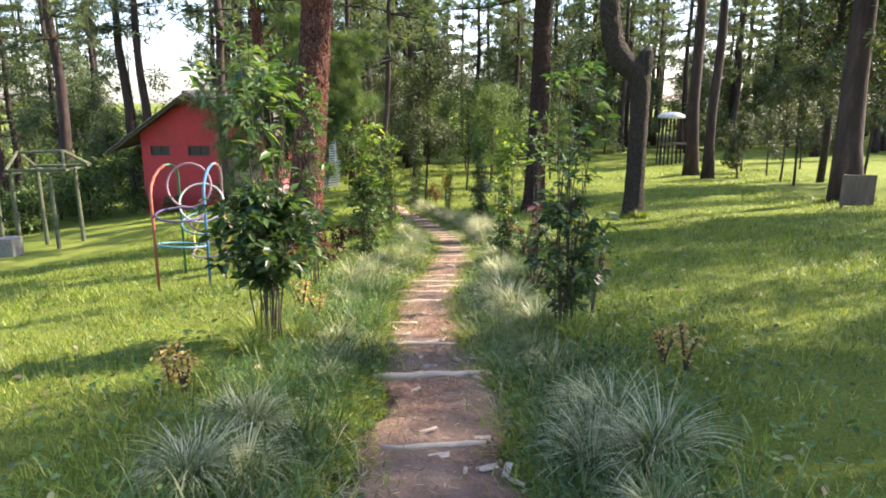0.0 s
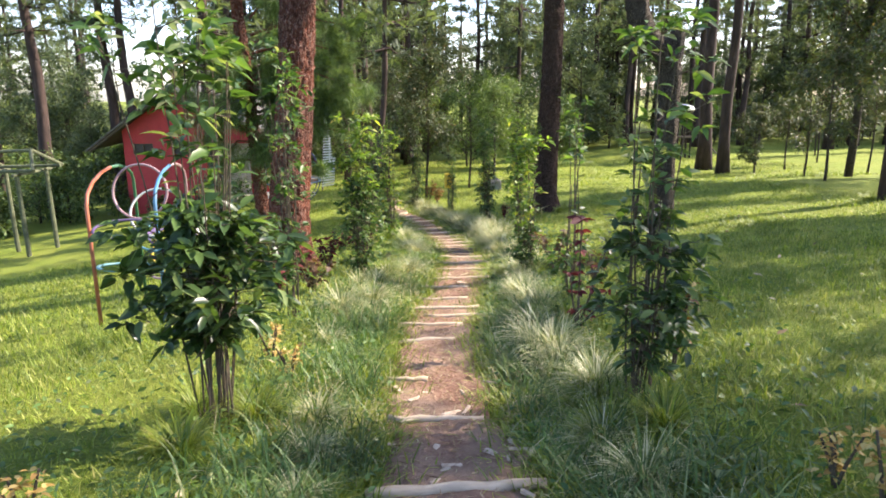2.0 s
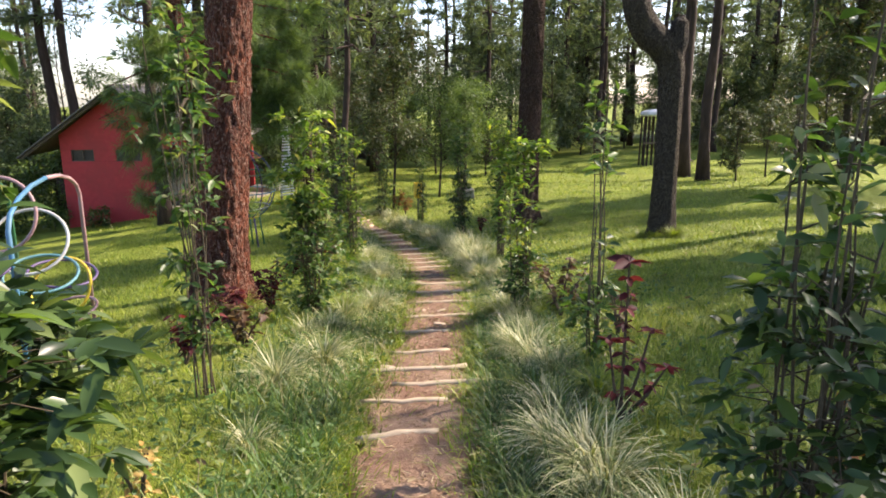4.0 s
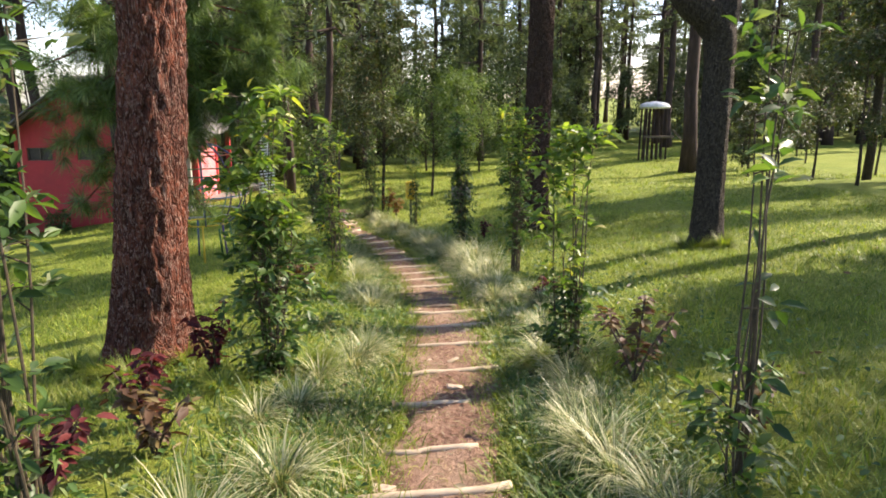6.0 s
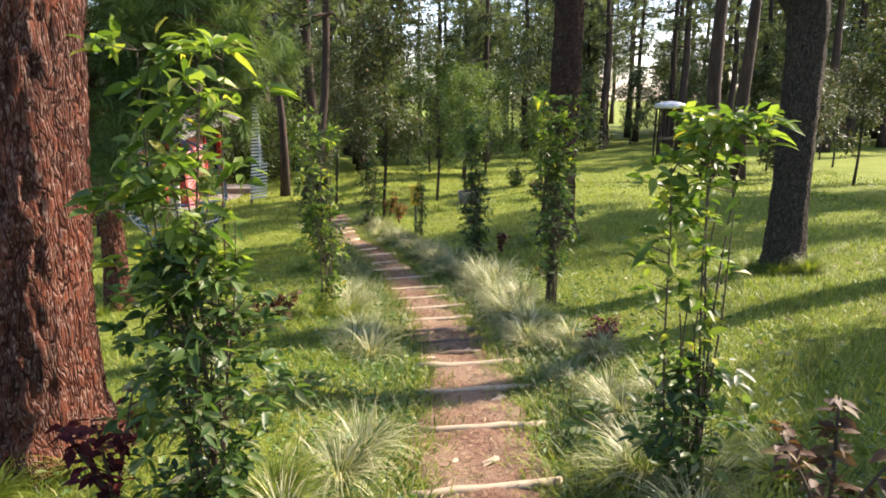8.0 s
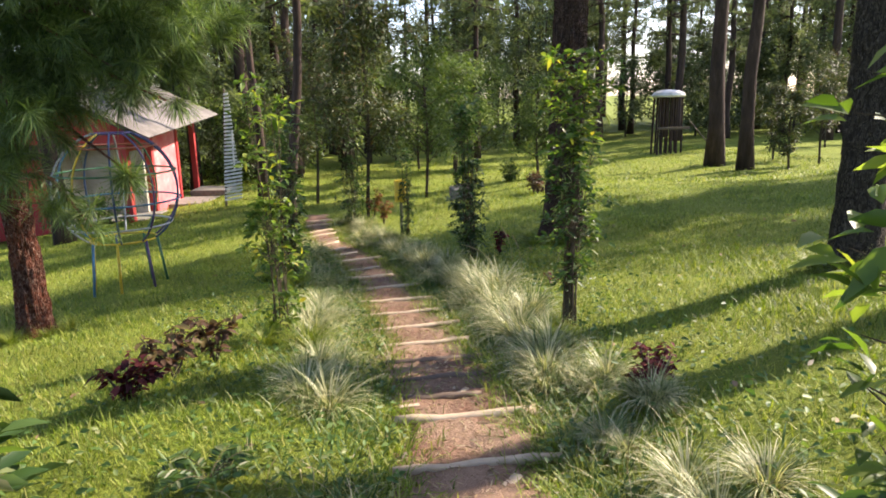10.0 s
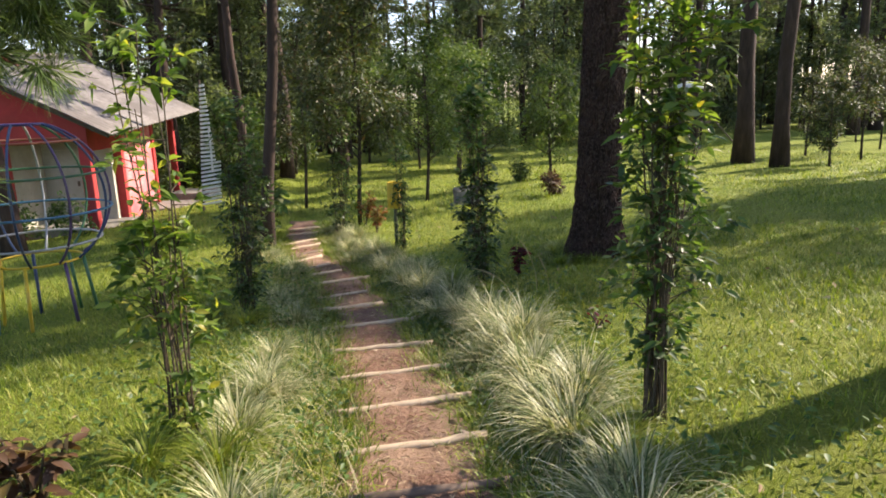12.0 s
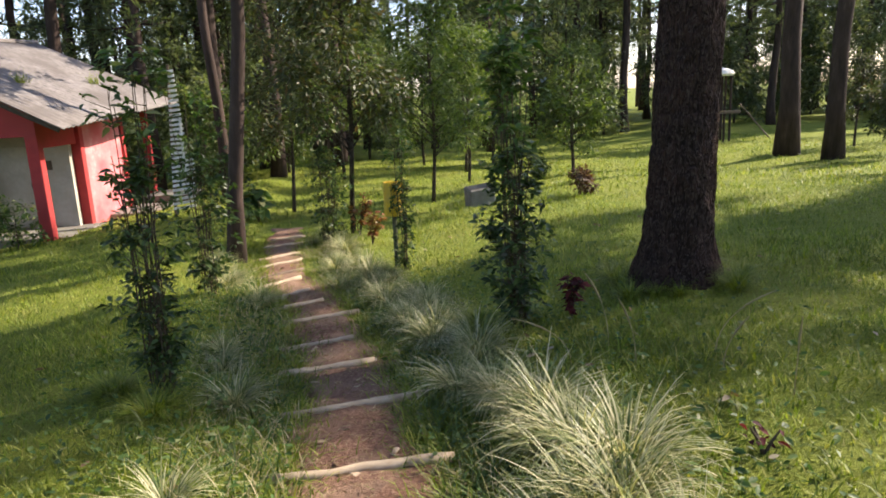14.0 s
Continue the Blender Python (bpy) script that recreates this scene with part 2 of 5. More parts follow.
GLASS_DARK = surface("dusty_dark_pane", [(0.3, (0.035, 0.027, 0.02)), (0.7, (0.075, 0.06, 0.045))], 5, 0.6, 0.1, 0.002)
WHITE_SLAT = surface("white_painted_slat", [(0.3, (0.50, 0.49, 0.44)), (0.6, (0.70, 0.69, 0.64)), (0.85, (0.78, 0.77, 0.72))], 9, 0.7, 0.2, 0.003, large=(0.52, 0.50, 0.43), large_scale=2)


def paint(name, c):
    c = tuple(v * 0.62 for v in c)
    d = tuple(v * 0.5 for v in c)
    return surface(name, [(0.25, d), (0.5, c), (0.9, tuple(min(1, v * 1.15 + 0.02) for v in c))], 18, 0.5, 0.15, 0.002, large=tuple(v * 0.75 + 0.04 for v in c), large_scale=4)


P_ORANGE, P_GREEN, P_BLUE = paint("orange_paint", (0.50, 0.14, 0.05)), paint("green_paint", (0.05, 0.20, 0.08)), paint("blue_paint", (0.08, 0.26, 0.42))
P_PINK, P_PURPLE, P_WHITE = paint("faded_pink_paint", (0.50, 0.30, 0.30)), paint("purple_paint", (0.12, 0.07, 0.19)), paint("white_paint", (0.62, 0.62, 0.58))
P_TEAL, P_YELLOW, P_NAVY = paint("teal_paint", (0.14, 0.33, 0.36)), paint("yellow_paint", (1.0, 0.68, 0.03)), paint("navy_paint", (0.05, 0.09, 0.20))


# ---- mesh helpers ----
def from_arrays(name, V, Fc):
    """A mesh from an array of corners and an array of faces with equal numbers of corners."""
    me = bpy.data.meshes.new(name)
    V, Fc = np.asarray(V, dtype=np.float32), np.asarray(Fc, dtype=np.int32)
    me.vertices.add(len(V))
    me.vertices.foreach_set("co", V.ravel())
    me.loops.add(Fc.size)
    me.loops.foreach_set("vertex_index", Fc.ravel())
    me.polygons.add(len(Fc))
    me.polygons.foreach_set("loop_start", np.arange(0, Fc.size, Fc.shape[1], dtype=np.int32))
    me.update(calc_edges=True)
    return me


def link(name, me, material, parent=None, label="", smooth=False):
    ob = new(name, me)
    if material and not me.materials:
        me.materials.append(material)
    if smooth:
        me.polygons.foreach_set("use_smooth", np.ones(len(me.polygons), dtype=bool))
    if parent:
        ob.parent = parent
    if label:
        ob["label"] = label
    return ob


def part(name, bm, material, parent=None, label="", smooth=False):
    me = bpy.data.meshes.new(name)
    bm.to_mesh(me)
    bm.free()
    return link(name, me, material, parent, label, smooth)


def empty(name, x, y, z, **tags):
    ob = new(name)
    ob.location = (x, y, z)
    ob.empty_display_size = 0.2
    return tagged(ob, **tags)


def unit(a):
    return a / np.maximum(np.linalg.norm(a, axis=-1, keepdims=True), 1e-9)


def tube(points, radii, sides=10, rough=0.0, seed=0, caps=True):
    """A round bar along points, as a bmesh."""
    bm = bmesh.new()
    P = [Vector(p) for p in points]
    rng = random.Random(seed)
    rings = []
    ref = Vector((0.31, 0.95, 0.05)).normalized()
    for i, p in enumerate(P):
        d = (P[min(i + 1, len(P) - 1)] - P[max(i - 1, 0)]).normalized()
        if abs(d.dot(ref)) > 0.95:
            ref = Vector((0.9, -0.2, 0.3)).normalized()
        a = d.cross(ref).normalized()
        b = d.cross(a)
        r = radii[i] if hasattr(radii, "__len__") else radii
        rings.append([bm.verts.new(p + (a * math.cos(2 * math.pi * j / sides) + b * math.sin(2 * math.pi * j / sides)) * r * (1 + rng.uniform(-rough, rough))) for j in range(sides)])
    for r0, r1 in zip(rings, rings[1:]):
        for j in range(sides):
            bm.faces.new((r0[j], r0[(j + 1) % sides], r1[(j + 1) % sides], r1[j]))
    if caps:
        bm.faces.new(rings[0][::-1])
        bm.faces.new(rings[-1])
    bmesh.ops.recalc_face_normals(bm, faces=bm.faces)
    return bm


def hoop(radius, thick, n=36, sides=7):
    """A closed ring in its own plane."""
    bm = bmesh.new()
    rings = []
    for i in range(n):
        a = 2 * math.pi * i / n
        c = Vector((math.cos(a), math.sin(a), 0))
        rings.append([bm.verts.new(c * (radius + thick * math.cos(2 * math.pi * j / sides)) + Vector((0, 0, thick * math.sin(2 * math.pi * j / sides)))) for j in range(sides)])
    for i in range(n):
        r0, r1 = rings[i], rings[(i + 1) % n]
        for j in range(sides):
            bm.faces.new((r0[j], r1[j], r1[(j + 1) % sides], r0[(j + 1) % sides]))
    bmesh.ops.recalc_face_normals(bm, faces=bm.faces)
    return bm


def box(x0, x1, y0, y1, z0, z1, bevel=0.012):
    bm = bmesh.new()
    bmesh.ops.create_cube(bm, size=1)
    for v in bm.verts:
        v.co = Vector((x0 + (v.co.x + 0.5) * (x1 - x0), y0 + (v.co.y + 0.5) * (y1 - y0), z0 + (v.co.z + 0.5) * (z1 - z0)))
    if bevel:
        bmesh.ops.bevel(bm, geom=bm.edges[:], offset=bevel, segments=1, affect="EDGES")
    return bm


def prism(outline, y0, y1):
    """An outline in x and z, pushed through from y0 to y1."""
    bm = bmesh.new()
    a = [bm.verts.new((x, y0, z)) for x, z in outline]
    b = [bm.verts.new((x, y1, z)) for x, z in outline]
    bm.faces.new(a)
    bm.faces.new(b[::-1])
    n = len(a)
    for i in range(n):
        bm.faces.new((a[i], b[i], b[(i + 1) % n], a[(i + 1) % n]))
    bmesh.ops.recalc_face_normals(bm, faces=bm.faces)
    return bm


RNG = np.random.default_rng(7)


def leaves(P, D, length, width, fold=True, droop=0.25, rng=RNG):
    """Corners and faces of leaves that start at P and grow along D; folded along the rib, or plain and pointed."""
    n = len(P)
    D = unit(D)
    L = (length * rng.uniform(0.65, 1.25, (n, 1))) if np.isscalar(length) else np.asarray(length).reshape(n, 1)
    W = L * width / (length if np.isscalar(length) else 1.0)
    S = unit(np.cross(D, rng.normal(0, 1, (n, 3)) * [0.5, 0.5, 0.5] + [0, 0, 1.0]))
    N = np.cross(S, D)
    down = np.array([0, 0, -1.0])
    if not fold:
        V = np.stack([P, P + D * L * 0.45 + S * W * 0.5, P + D * L + down * L * droop, P + D * L * 0.45 - S * W * 0.5], 1)
        return V.reshape(-1, 3), np.arange(4 * n).reshape(n, 4)
    rows = [P]
    for f, w, d in ((0.3, 0.42, 0.03), (0.62, 0.40, 0.32)):
        c = P + D * L * f + down * L * droop * d
        rows += [c + S * W * w + N * W * 0.1, c - N * W * 0.06, c - S * W * w + N * W * 0.1]
    rows.append(P + D * L + down * L * droop)
    V = np.stack(rows, 1).reshape(-1, 3)
    o = (np.arange(n) * 8)[:, None]
    T3 = [[0, 2, 1], [0, 3, 2], [1, 2, 5], [1, 5, 4], [2, 3, 6], [2, 6, 5], [4, 5, 7], [5, 6, 7]]
    return V, np.concatenate([o + q for q in T3], 1).reshape(-1, 3)


def blades(P, D, length, width, bend, segs=4):
    """Arching grass blades: strips that narrow to a point."""
    n = len(P)
    H = unit(D * [1, 1, 0] + 1e-6)
    side = np.stack([-H[:, 1], H[:, 0], np.zeros(n)], 1)
    rows = []
    L, W, Bn = (np.asarray(a).reshape(n, 1) * np.ones((n, 1)) for a in (length, width, bend))
    el0 = np.arcsin(np.clip(unit(D)[:, 2:3], -1, 1))
    p = P.astype(float).copy()
    for i in range(segs + 1):
        w = W * (1 - (i / segs) ** 1.6) * 0.5 + 0.0004
        rows.append(p - side * w)
        rows.append(p + side * w)
        el = el0 - Bn * (i + 0.5) / segs
        p = p + (H * np.cos(el) + np.array([0, 0, 1]) * np.sin(el)) * L / segs
    V = np.stack(rows, 1)
    m = 2 * (segs + 1)
    o = (np.arange(n) * m)[:, None]
    Fq = np.concatenate([o + [2 * i, 2 * i + 1, 2 * i + 3, 2 * i + 2] for i in range(segs)], 1).reshape(-1, 4)
    return V.reshape(-1, 3), Fq


# ---- the lie of the land ----
PATH_Y = (-5, 4.6, 5.8, 8, 10.6, 13, 15.6, 17.3, 19, 21, 23, 25, 29, 36)
PATH_X = (0.17, 0.16, 0.08, -0.1, 0.06, 0.18, 0.0, -0.25, -0.5, -0.95, -1.65, -2.1, -2.7, -3.6)
FALL_Y = (-60, -30, -10, 1.5, 5.7, 9.5, 12.8, 15.7, 18, 21, 25.5, 33, 45, 70, 600)
FALL_Z = (2.6, 2.2, 1.05, 0.02, -0.37, -0.76, -1.15, -1.50, -1.83, -2.05, -2.3, -2.58, -2.9, -3.3, -3.4)


def path_x(y):
    return np.interp(y, PATH_Y, PATH_X)


def land(x, y, rough=True):
    x, y = np.asarray(x, dtype=float), np.asarray(y, dtype=float)
    u = x - path_x(y)
    z = sum(np.interp(y + d, FALL_Y, FALL_Z) for d in (-0.8, 0, 0.8)) / 3
    z = z + 0.14 * np.clip((np.abs(u) - 0.45) / 0.6, 0, 1)
    v = np.clip(u - 0.7 - 0.34 * np.clip(np.minimum(y, 40) - 22, 0, None), 0, 17)
    w = np.clip(-u - 1.6, 0, 25)
    z = z + np.where(u > 0, 0.12 * v - 0.0035 * v * v, -0.115 * w)
    z = z - 0.48 * np.clip((y - 22) / 8, 0, 1) * np.clip((u - 7) / 5, 0, 1) * np.clip((70 - y) / 25, 0, 1)
    if rough:
        off = np.clip((np.abs(u) - 0.5) / 0.8, 0, 1)
        z = z + off * (0.018 * np.sin(2.1 * x + 0.7 * y) * np.sin(1.7 * y - 0.6 * x) + 0.012 * np.sin(5.3 * x + 1.1) * np.sin(4.7 * y + 2.0))
    return z


def at_land(x, y):
    return float(land(x, y))


def graded(lo, hi, near_lo, near_hi, step, grow):
    """Steps that are even between near_lo and near_hi, and grow beyond."""
    a = list(np.arange(near_lo, near_hi + 1e-6, step))
    s, v = step, near_hi
    while v < hi:
        s *= grow
        v += s
        a.append(v)
    s, v = step, near_lo
    while v > lo:
        s *= grow
        v -= s
        a.insert(0, v)
    return np.array(a)


gx, gy = graded(-700, 700, -6, 8, 0.22, 1.09), graded(-80, 900, 0, 30, 0.24, 1.09)
GX, GY = np.meshgrid(gx, gy)
GZ = land(GX, GY) - 0.06 * (np.abs(GX - path_x(GY)) < 0.28) * (GY > 0) * (GY < 27)
nx, ny = len(gx), len(gy)
idx = np.arange(nx * ny).reshape(ny, nx)
ground = link("ground", from_arrays("ground", np.stack([GX, GY, GZ], -1).reshape(-1, 3), np.stack([idx[:-1, :-1], idx[:-1, 1:], idx[1:, 1:], idx[1:, :-1]], -1).reshape(-1, 4)), LAWN, smooth=True)
tagged(ground, "sloping green lawn with short grass and clover", "lawn", kind="structure")

# the trodden earth path
py = np.arange(-3, 27.5, 0.07)
pu = np.linspace(-1, 1, 23)
PY, PU = np.meshgrid(py, pu, indexing="ij")
edge = 0.36 + 0.06 * np.sin(PY * 2.3 + np.sign(PU)) + 0.05 * np.sin(PY * 6.1 + 2 * np.sign(PU)) + RNG.normal(0, 0.012, PY.shape)
edge = edge * np.interp(PY, (4.5, 6.2, 10.5, 12, 18, 21), (1.25, 0.95, 0.95, 1.12, 1.1, 0.9))
PX = path_x(PY) + PU * edge
PZ = land(PX, PY, False) + 0.014 * (1 - PU ** 8) - 0.03 * PU ** 8 + RNG.normal(0, 0.004, PY.shape) + 0.012 * np.sin(PY * 9) * np.sin(PX * 11)
n0, n1 = PX.shape
idx = np.arange(n0 * n1).reshape(n0, n1)
path = link("path", from_arrays("path", np.stack([PX, PY, PZ], -1).reshape(-1, 3), np.stack([idx[:-1, :-1], idx[:-1, 1:], idx[1:, 1:], idx[1:, :-1]], -1).reshape(-1, 4)), DIRT, smooth=True)
tagged(path, "trodden reddish earth footpath with log steps", "footpath", kind="structure")


# ---- trees ----
def bark_trunk(points, radii, sides=96, step=0.035, relief=0.032, seed=0, flare=0.0):
    """A trunk with plates of bark standing proud, along a bent line."""
    P, R = np.array(points, dtype=float), np.array(radii, dtype=float)
    seg = np.concatenate([[0], np.cumsum(np.linalg.norm(np.diff(P, axis=0), axis=1))])
    s = np.arange(0, seg[-1], step)
    C = np.stack([np.interp(s, seg, P[:, i]) for i in range(3)], 1)
    for _ in range(6):
        C[1:-1] = (C[:-2] + 2 * C[1:-1] + C[2:]) / 4
    r = np.interp(s, seg, R)
    d = unit(np.gradient(C, axis=0))
    a = unit(np.cross(d, np.tile([0.2, 1.0, 0.1], (len(s), 1))))
    b = np.cross(d, a)
    th = np.linspace(0, 2 * math.pi, sides, endpoint=False)
    V = np.zeros((len(s), sides, 3))
    for i in range(len(s)):
        for j in range(sides):
            q = Vector((math.cos(th[j]) * r[i] * 24, math.sin(th[j]) * r[i] * 24, s[i] * 6.5 + seed * 9))
            plate = min(1, max(0, noise.noise(q) * 1.6 + 0.55)) * 0.75 + 0.3 * noise.noise(q * 2.7)
            root = flare * max(0, 1 - s[i] / 0.9) ** 2 * (1 + 0.7 * math.sin(th[j] * 5 + seed))
            rr = r[i] * (1 + root) + relief * (min(plate, 1.0) - 0.5) + 0.02 * r[i] * math.sin(th[j] * 3 + s[i])
            V[i, j] = C[i] + (a[i] * math.cos(th[j]) + b[i] * math.sin(th[j])) * rr
    idx = np.arange(len(s) * sides).reshape(len(s), sides)
    nxt = np.roll(idx, -1, axis=1)
    return from_arrays("trunk", V.reshape(-1, 3), np.stack([idx[:-1], nxt[:-1], nxt[1:], idx[1:]], -1).reshape(-1, 4))


def clumpy(n, centres, spread, rng, shell=0.5):
    """Points in loose clumps round centres."""
    c = centres[rng.integers(0, len(centres), n)]
    d = unit(rng.normal(0, 1, (n, 3)))
    return c + d * spread * (shell + (1 - shell) * rng.random((n, 1))) * rng.uniform(0.6, 1.2, (n, 1)), d


def needle_crown(base, top, radius, rng, whorls=13, per=6, tufts=9, needles=10, length=0.34, width=0.03):
    """Branch lines and the needle tufts on them."""
    limbs, P, D = [], [], []
    for w in range(whorls):
        f = w / (whorls - 1)
        z = base + (top - base) * f
        rad = radius * (0.45 + 0.55 * math.sin(math.pi * min(1, f * 1.1 + 0.25))) * (1 - 0.75 * f ** 2)
        for _ in range(per):
            if rng.random() < 0.15:
                continue
            a = rng.uniform(0, 2 * math.pi)
            r = rad * rng.uniform(0.55, 1.1)
            tip = np.array([math.cos(a) * r, math.sin(a) * r, z + r * rng.uniform(-0.25, 0.3)])
            root = np.array([0, 0, z - 0.1])
            limbs.append((root, (root + tip) / 2 + [0, 0, -0.05 * r], tip))
            for t in np.linspace(0.35, 1.05, tufts):
                c = root + (tip - root) * t + rng.normal(0, 0.14, 3)
                out = unit((tip - root)[None])[0]
                for _ in range(needles):
                    P.append(c)
                    D.append(out * 0.7 + rng.normal(0, 0.55, 3) + [0, 0, 0.15])
    return limbs, np.array(P), np.array(D)


def limb_mesh(limbs, r0=0.04, sides=4):
    V, Fq = [], []
    for a, m, b in limbs:
        k = len(V)
        d = unit((np.array(b) - np.array(a))[None])[0]
        s = unit(np.cross(d, [0.1, 0.2, 1])[None])[0]
        u = np.cross(s, d)
        for p, r in ((a, r0), (m, r0 * 0.65), (b, r0 * 0.2)):
            for j in range(sides):
                t = 2 * math.pi * j / sides
                V.append(np.array(p) + (s * math.cos(t) + u * math.sin(t)) * r)
        for q in range(2):
            for j in range(sides):
                Fq.append((k + q * sides + j, k + q * sides + (j + 1) % sides, k + (q + 1) * sides + (j + 1) % sides, k + (q + 1) * sides + j))
    return from_arrays("limb", np.array(V), np.array(Fq))


def pine(x, y, height, r, crown_from, seed, label, bark=None, near=None, far=True, radius=2.6, group="pines", lean=(0, 0), sunk=0.15, density=1.0):
    """A tall pine: trunk, limbs and needle crown. near: trunk line and radii with real bark."""
    rng = np.random.default_rng(seed)
    z = at_land(x, y)
    t = empty("pine_tree", x, y, z, label=label, category="tree", group=group)
    if near:
        link("trunk", bark_trunk(*near, seed=seed, flare=0.35), bark or PINE_BARK, t, smooth=True)
        topx, topy = near[0][-1][0], near[0][-1][1]
    else:
        pts = [(lean[0] * h + 0.06 * math.sin(h + seed), lean[1] * h + 0.05 * math.cos(h * 0.8 + seed), h) for h in np.linspace(-sunk, height, 12)]
        rad = [r * (1.35 if i == 0 else 1.0) * (1 - 0.75 * i / 11) for i in range(12)]
        part("trunk", tube(pts, rad, 10, 0.05, seed), FAR_BARK, t, smooth=True)
        topx, topy = lean[0] * height * 0.75, lean[1] * height * 0.75
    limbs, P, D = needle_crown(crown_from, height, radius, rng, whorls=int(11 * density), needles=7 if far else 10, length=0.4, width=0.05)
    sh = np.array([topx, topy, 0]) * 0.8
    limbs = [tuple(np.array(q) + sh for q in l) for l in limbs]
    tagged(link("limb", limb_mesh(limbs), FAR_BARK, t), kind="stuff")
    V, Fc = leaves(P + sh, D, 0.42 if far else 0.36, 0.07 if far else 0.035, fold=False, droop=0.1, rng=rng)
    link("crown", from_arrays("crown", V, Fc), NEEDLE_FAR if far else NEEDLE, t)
    return t


def broadleaf(name, x, y, height, r, crown_from, spread, n, leaf, seed, material, label, group="", clumps=26, squash=1.0, lean=(0, 0)):
    """A slender broadleaved tree with an uneven crown of leaves in clumps."""
    rng = np.random.default_rng(seed)
    t = empty(name, x, y, at_land(x, y), label=label, category="tree" if height > 1.6 else "shrub", group=group)
    pts = [(lean[0] * h + 0.05 * math.sin(h * 1.3 + seed), lean[1] * h + 0.04 * math.cos(h * 1.1 + seed), h) for h in np.linspace(-0.1, height * 0.92, 9)]
    part("trunk", tube(pts, [r * (1 - 0.8 * i / 8) for i in range(9)], 8, 0.06, seed), GREY_BARK, t, smooth=True)
    C = []
    for _ in range(clumps):
        f = rng.random() ** 0.8
        a = rng.uniform(0, 2 * math.pi)
        rr = spread * (0.25 + 0.75 * math.sin(math.pi * (0.12 + 0.8 * f))) * rng.uniform(0.3, 1.0)
        h = crown_from + (height - crown_from) * f
        C.append((math.cos(a) * rr + lean[0] * h, math.sin(a) * rr + lean[1] * h, h))
    C = np.array(C)
    tagged(link("limb", limb_mesh([((lean[0] * c[2] * 0.7, lean[1] * c[2] * 0.7, max(0.3, c[2] - 0.5 * spread * 0.8)), (c[0] * 0.5 + lean[0] * c[2] * 0.4, c[1] * 0.5, c[2] - 0.25), tuple(c)) for c in C], r * 0.3), GREY_BARK, t), kind="stuff")
    P, d = clumpy(n, C, spread * 0.34, rng, 0.25)
    P[:, 2] = np.maximum(P[:, 2], crown_from - 0.3)
    V, Fc = leaves(P, d * [1, 1, 0.5] + rng.normal(0, 0.4, (n, 3)) + [0, 0, -0.1], leaf, leaf * 0.45, fold=False, droop=0.2, rng=rng)
    link("crown", from_arrays("crown", V, Fc), material, t)
    return t


# pines beside the path
pine(-2.19, 11.75, 15, 0.3, 7.5, 3, "tall pine with thick cracked reddish bark", near=([(0, 0, -0.25), (0.0, 0, 0.3), (0.06, 0, 1.0), (0.2, 0.02, 2.4), (0.34, 0.05, 4.2), (0.5, 0.1, 15)], [0.40, 0.30, 0.255, 0.23, 0.21, 0.09]), far=False, radius=3.0)
pine(2.32, 20.0, 17, 0.3, 5.9, 4, "tall dark pine with rough bark on the lawn", DARK_BARK, near=([(0, 0, -0.25), (0, 0, 0.4), (0.02, 0, 1.2), (0.05, 0.02, 2.6), (0.08, 0.05, 5), (0.2, 0.1, 17)], [0.36, 0.29, 0.26, 0.25, 0.235, 0.09]), far=False, radius=3.4, density=1.8)
left_pine = pine(-4.05, 16.9, 12, 0.13, 5.6, 5, "pine with low hanging needle branches", near=([(0, 0, -0.2), (0.0, 0, 1.0), (-0.15, 0.1, 3), (-0.35, 0.1, 6), (-0.6, 0.1, 12)], [0.16, 0.135, 0.125, 0.11, 0.04]), far=False, radius=2.2)


def low_branch(tree, tip, root_z, seed, tufts=26, reach=0.55):
    """A drooping bough with long needle tufts at its end."""
    rng = np.random.default_rng(seed)
    a, b = np.array([0, 0, root_z]), np.array(tip, dtype=float)
    mid = (a + b) / 2 + [0, 0, 0.25]
    br = part("branch", tube([a, mid, b], [0.03, 0.02, 0.008], 6), PINE_BARK, tree)
    P, D = [], []
    for i in range(tufts):
        f = 1 - 0.6 * rng.random() ** 1.6 if tufts > 5 else rng.uniform(0.92, 1.0)
        c = (1 - f) ** 2 * a + 2 * f * (1 - f) * mid + f * f * b + rng.normal(0, reach * (0.42 if tufts > 5 else 0.12), 3) * [1, 1, 0.7]
        ax = unit((b - a + rng.normal(0, 1.0, 3))[None])[0]
        for _ in range(130):
            P.append(c + ax * rng.uniform(-0.08, 0.08))
            D.append(ax * 0.6 + rng.normal(0, 0.6, 3))
    V, Fc = leaves(np.array(P), np.array(D), 0.25, 0.0075, fold=False, droop=0.12, rng=rng)
    link("needles", from_arrays("needles", V, Fc), NEEDLE, br)


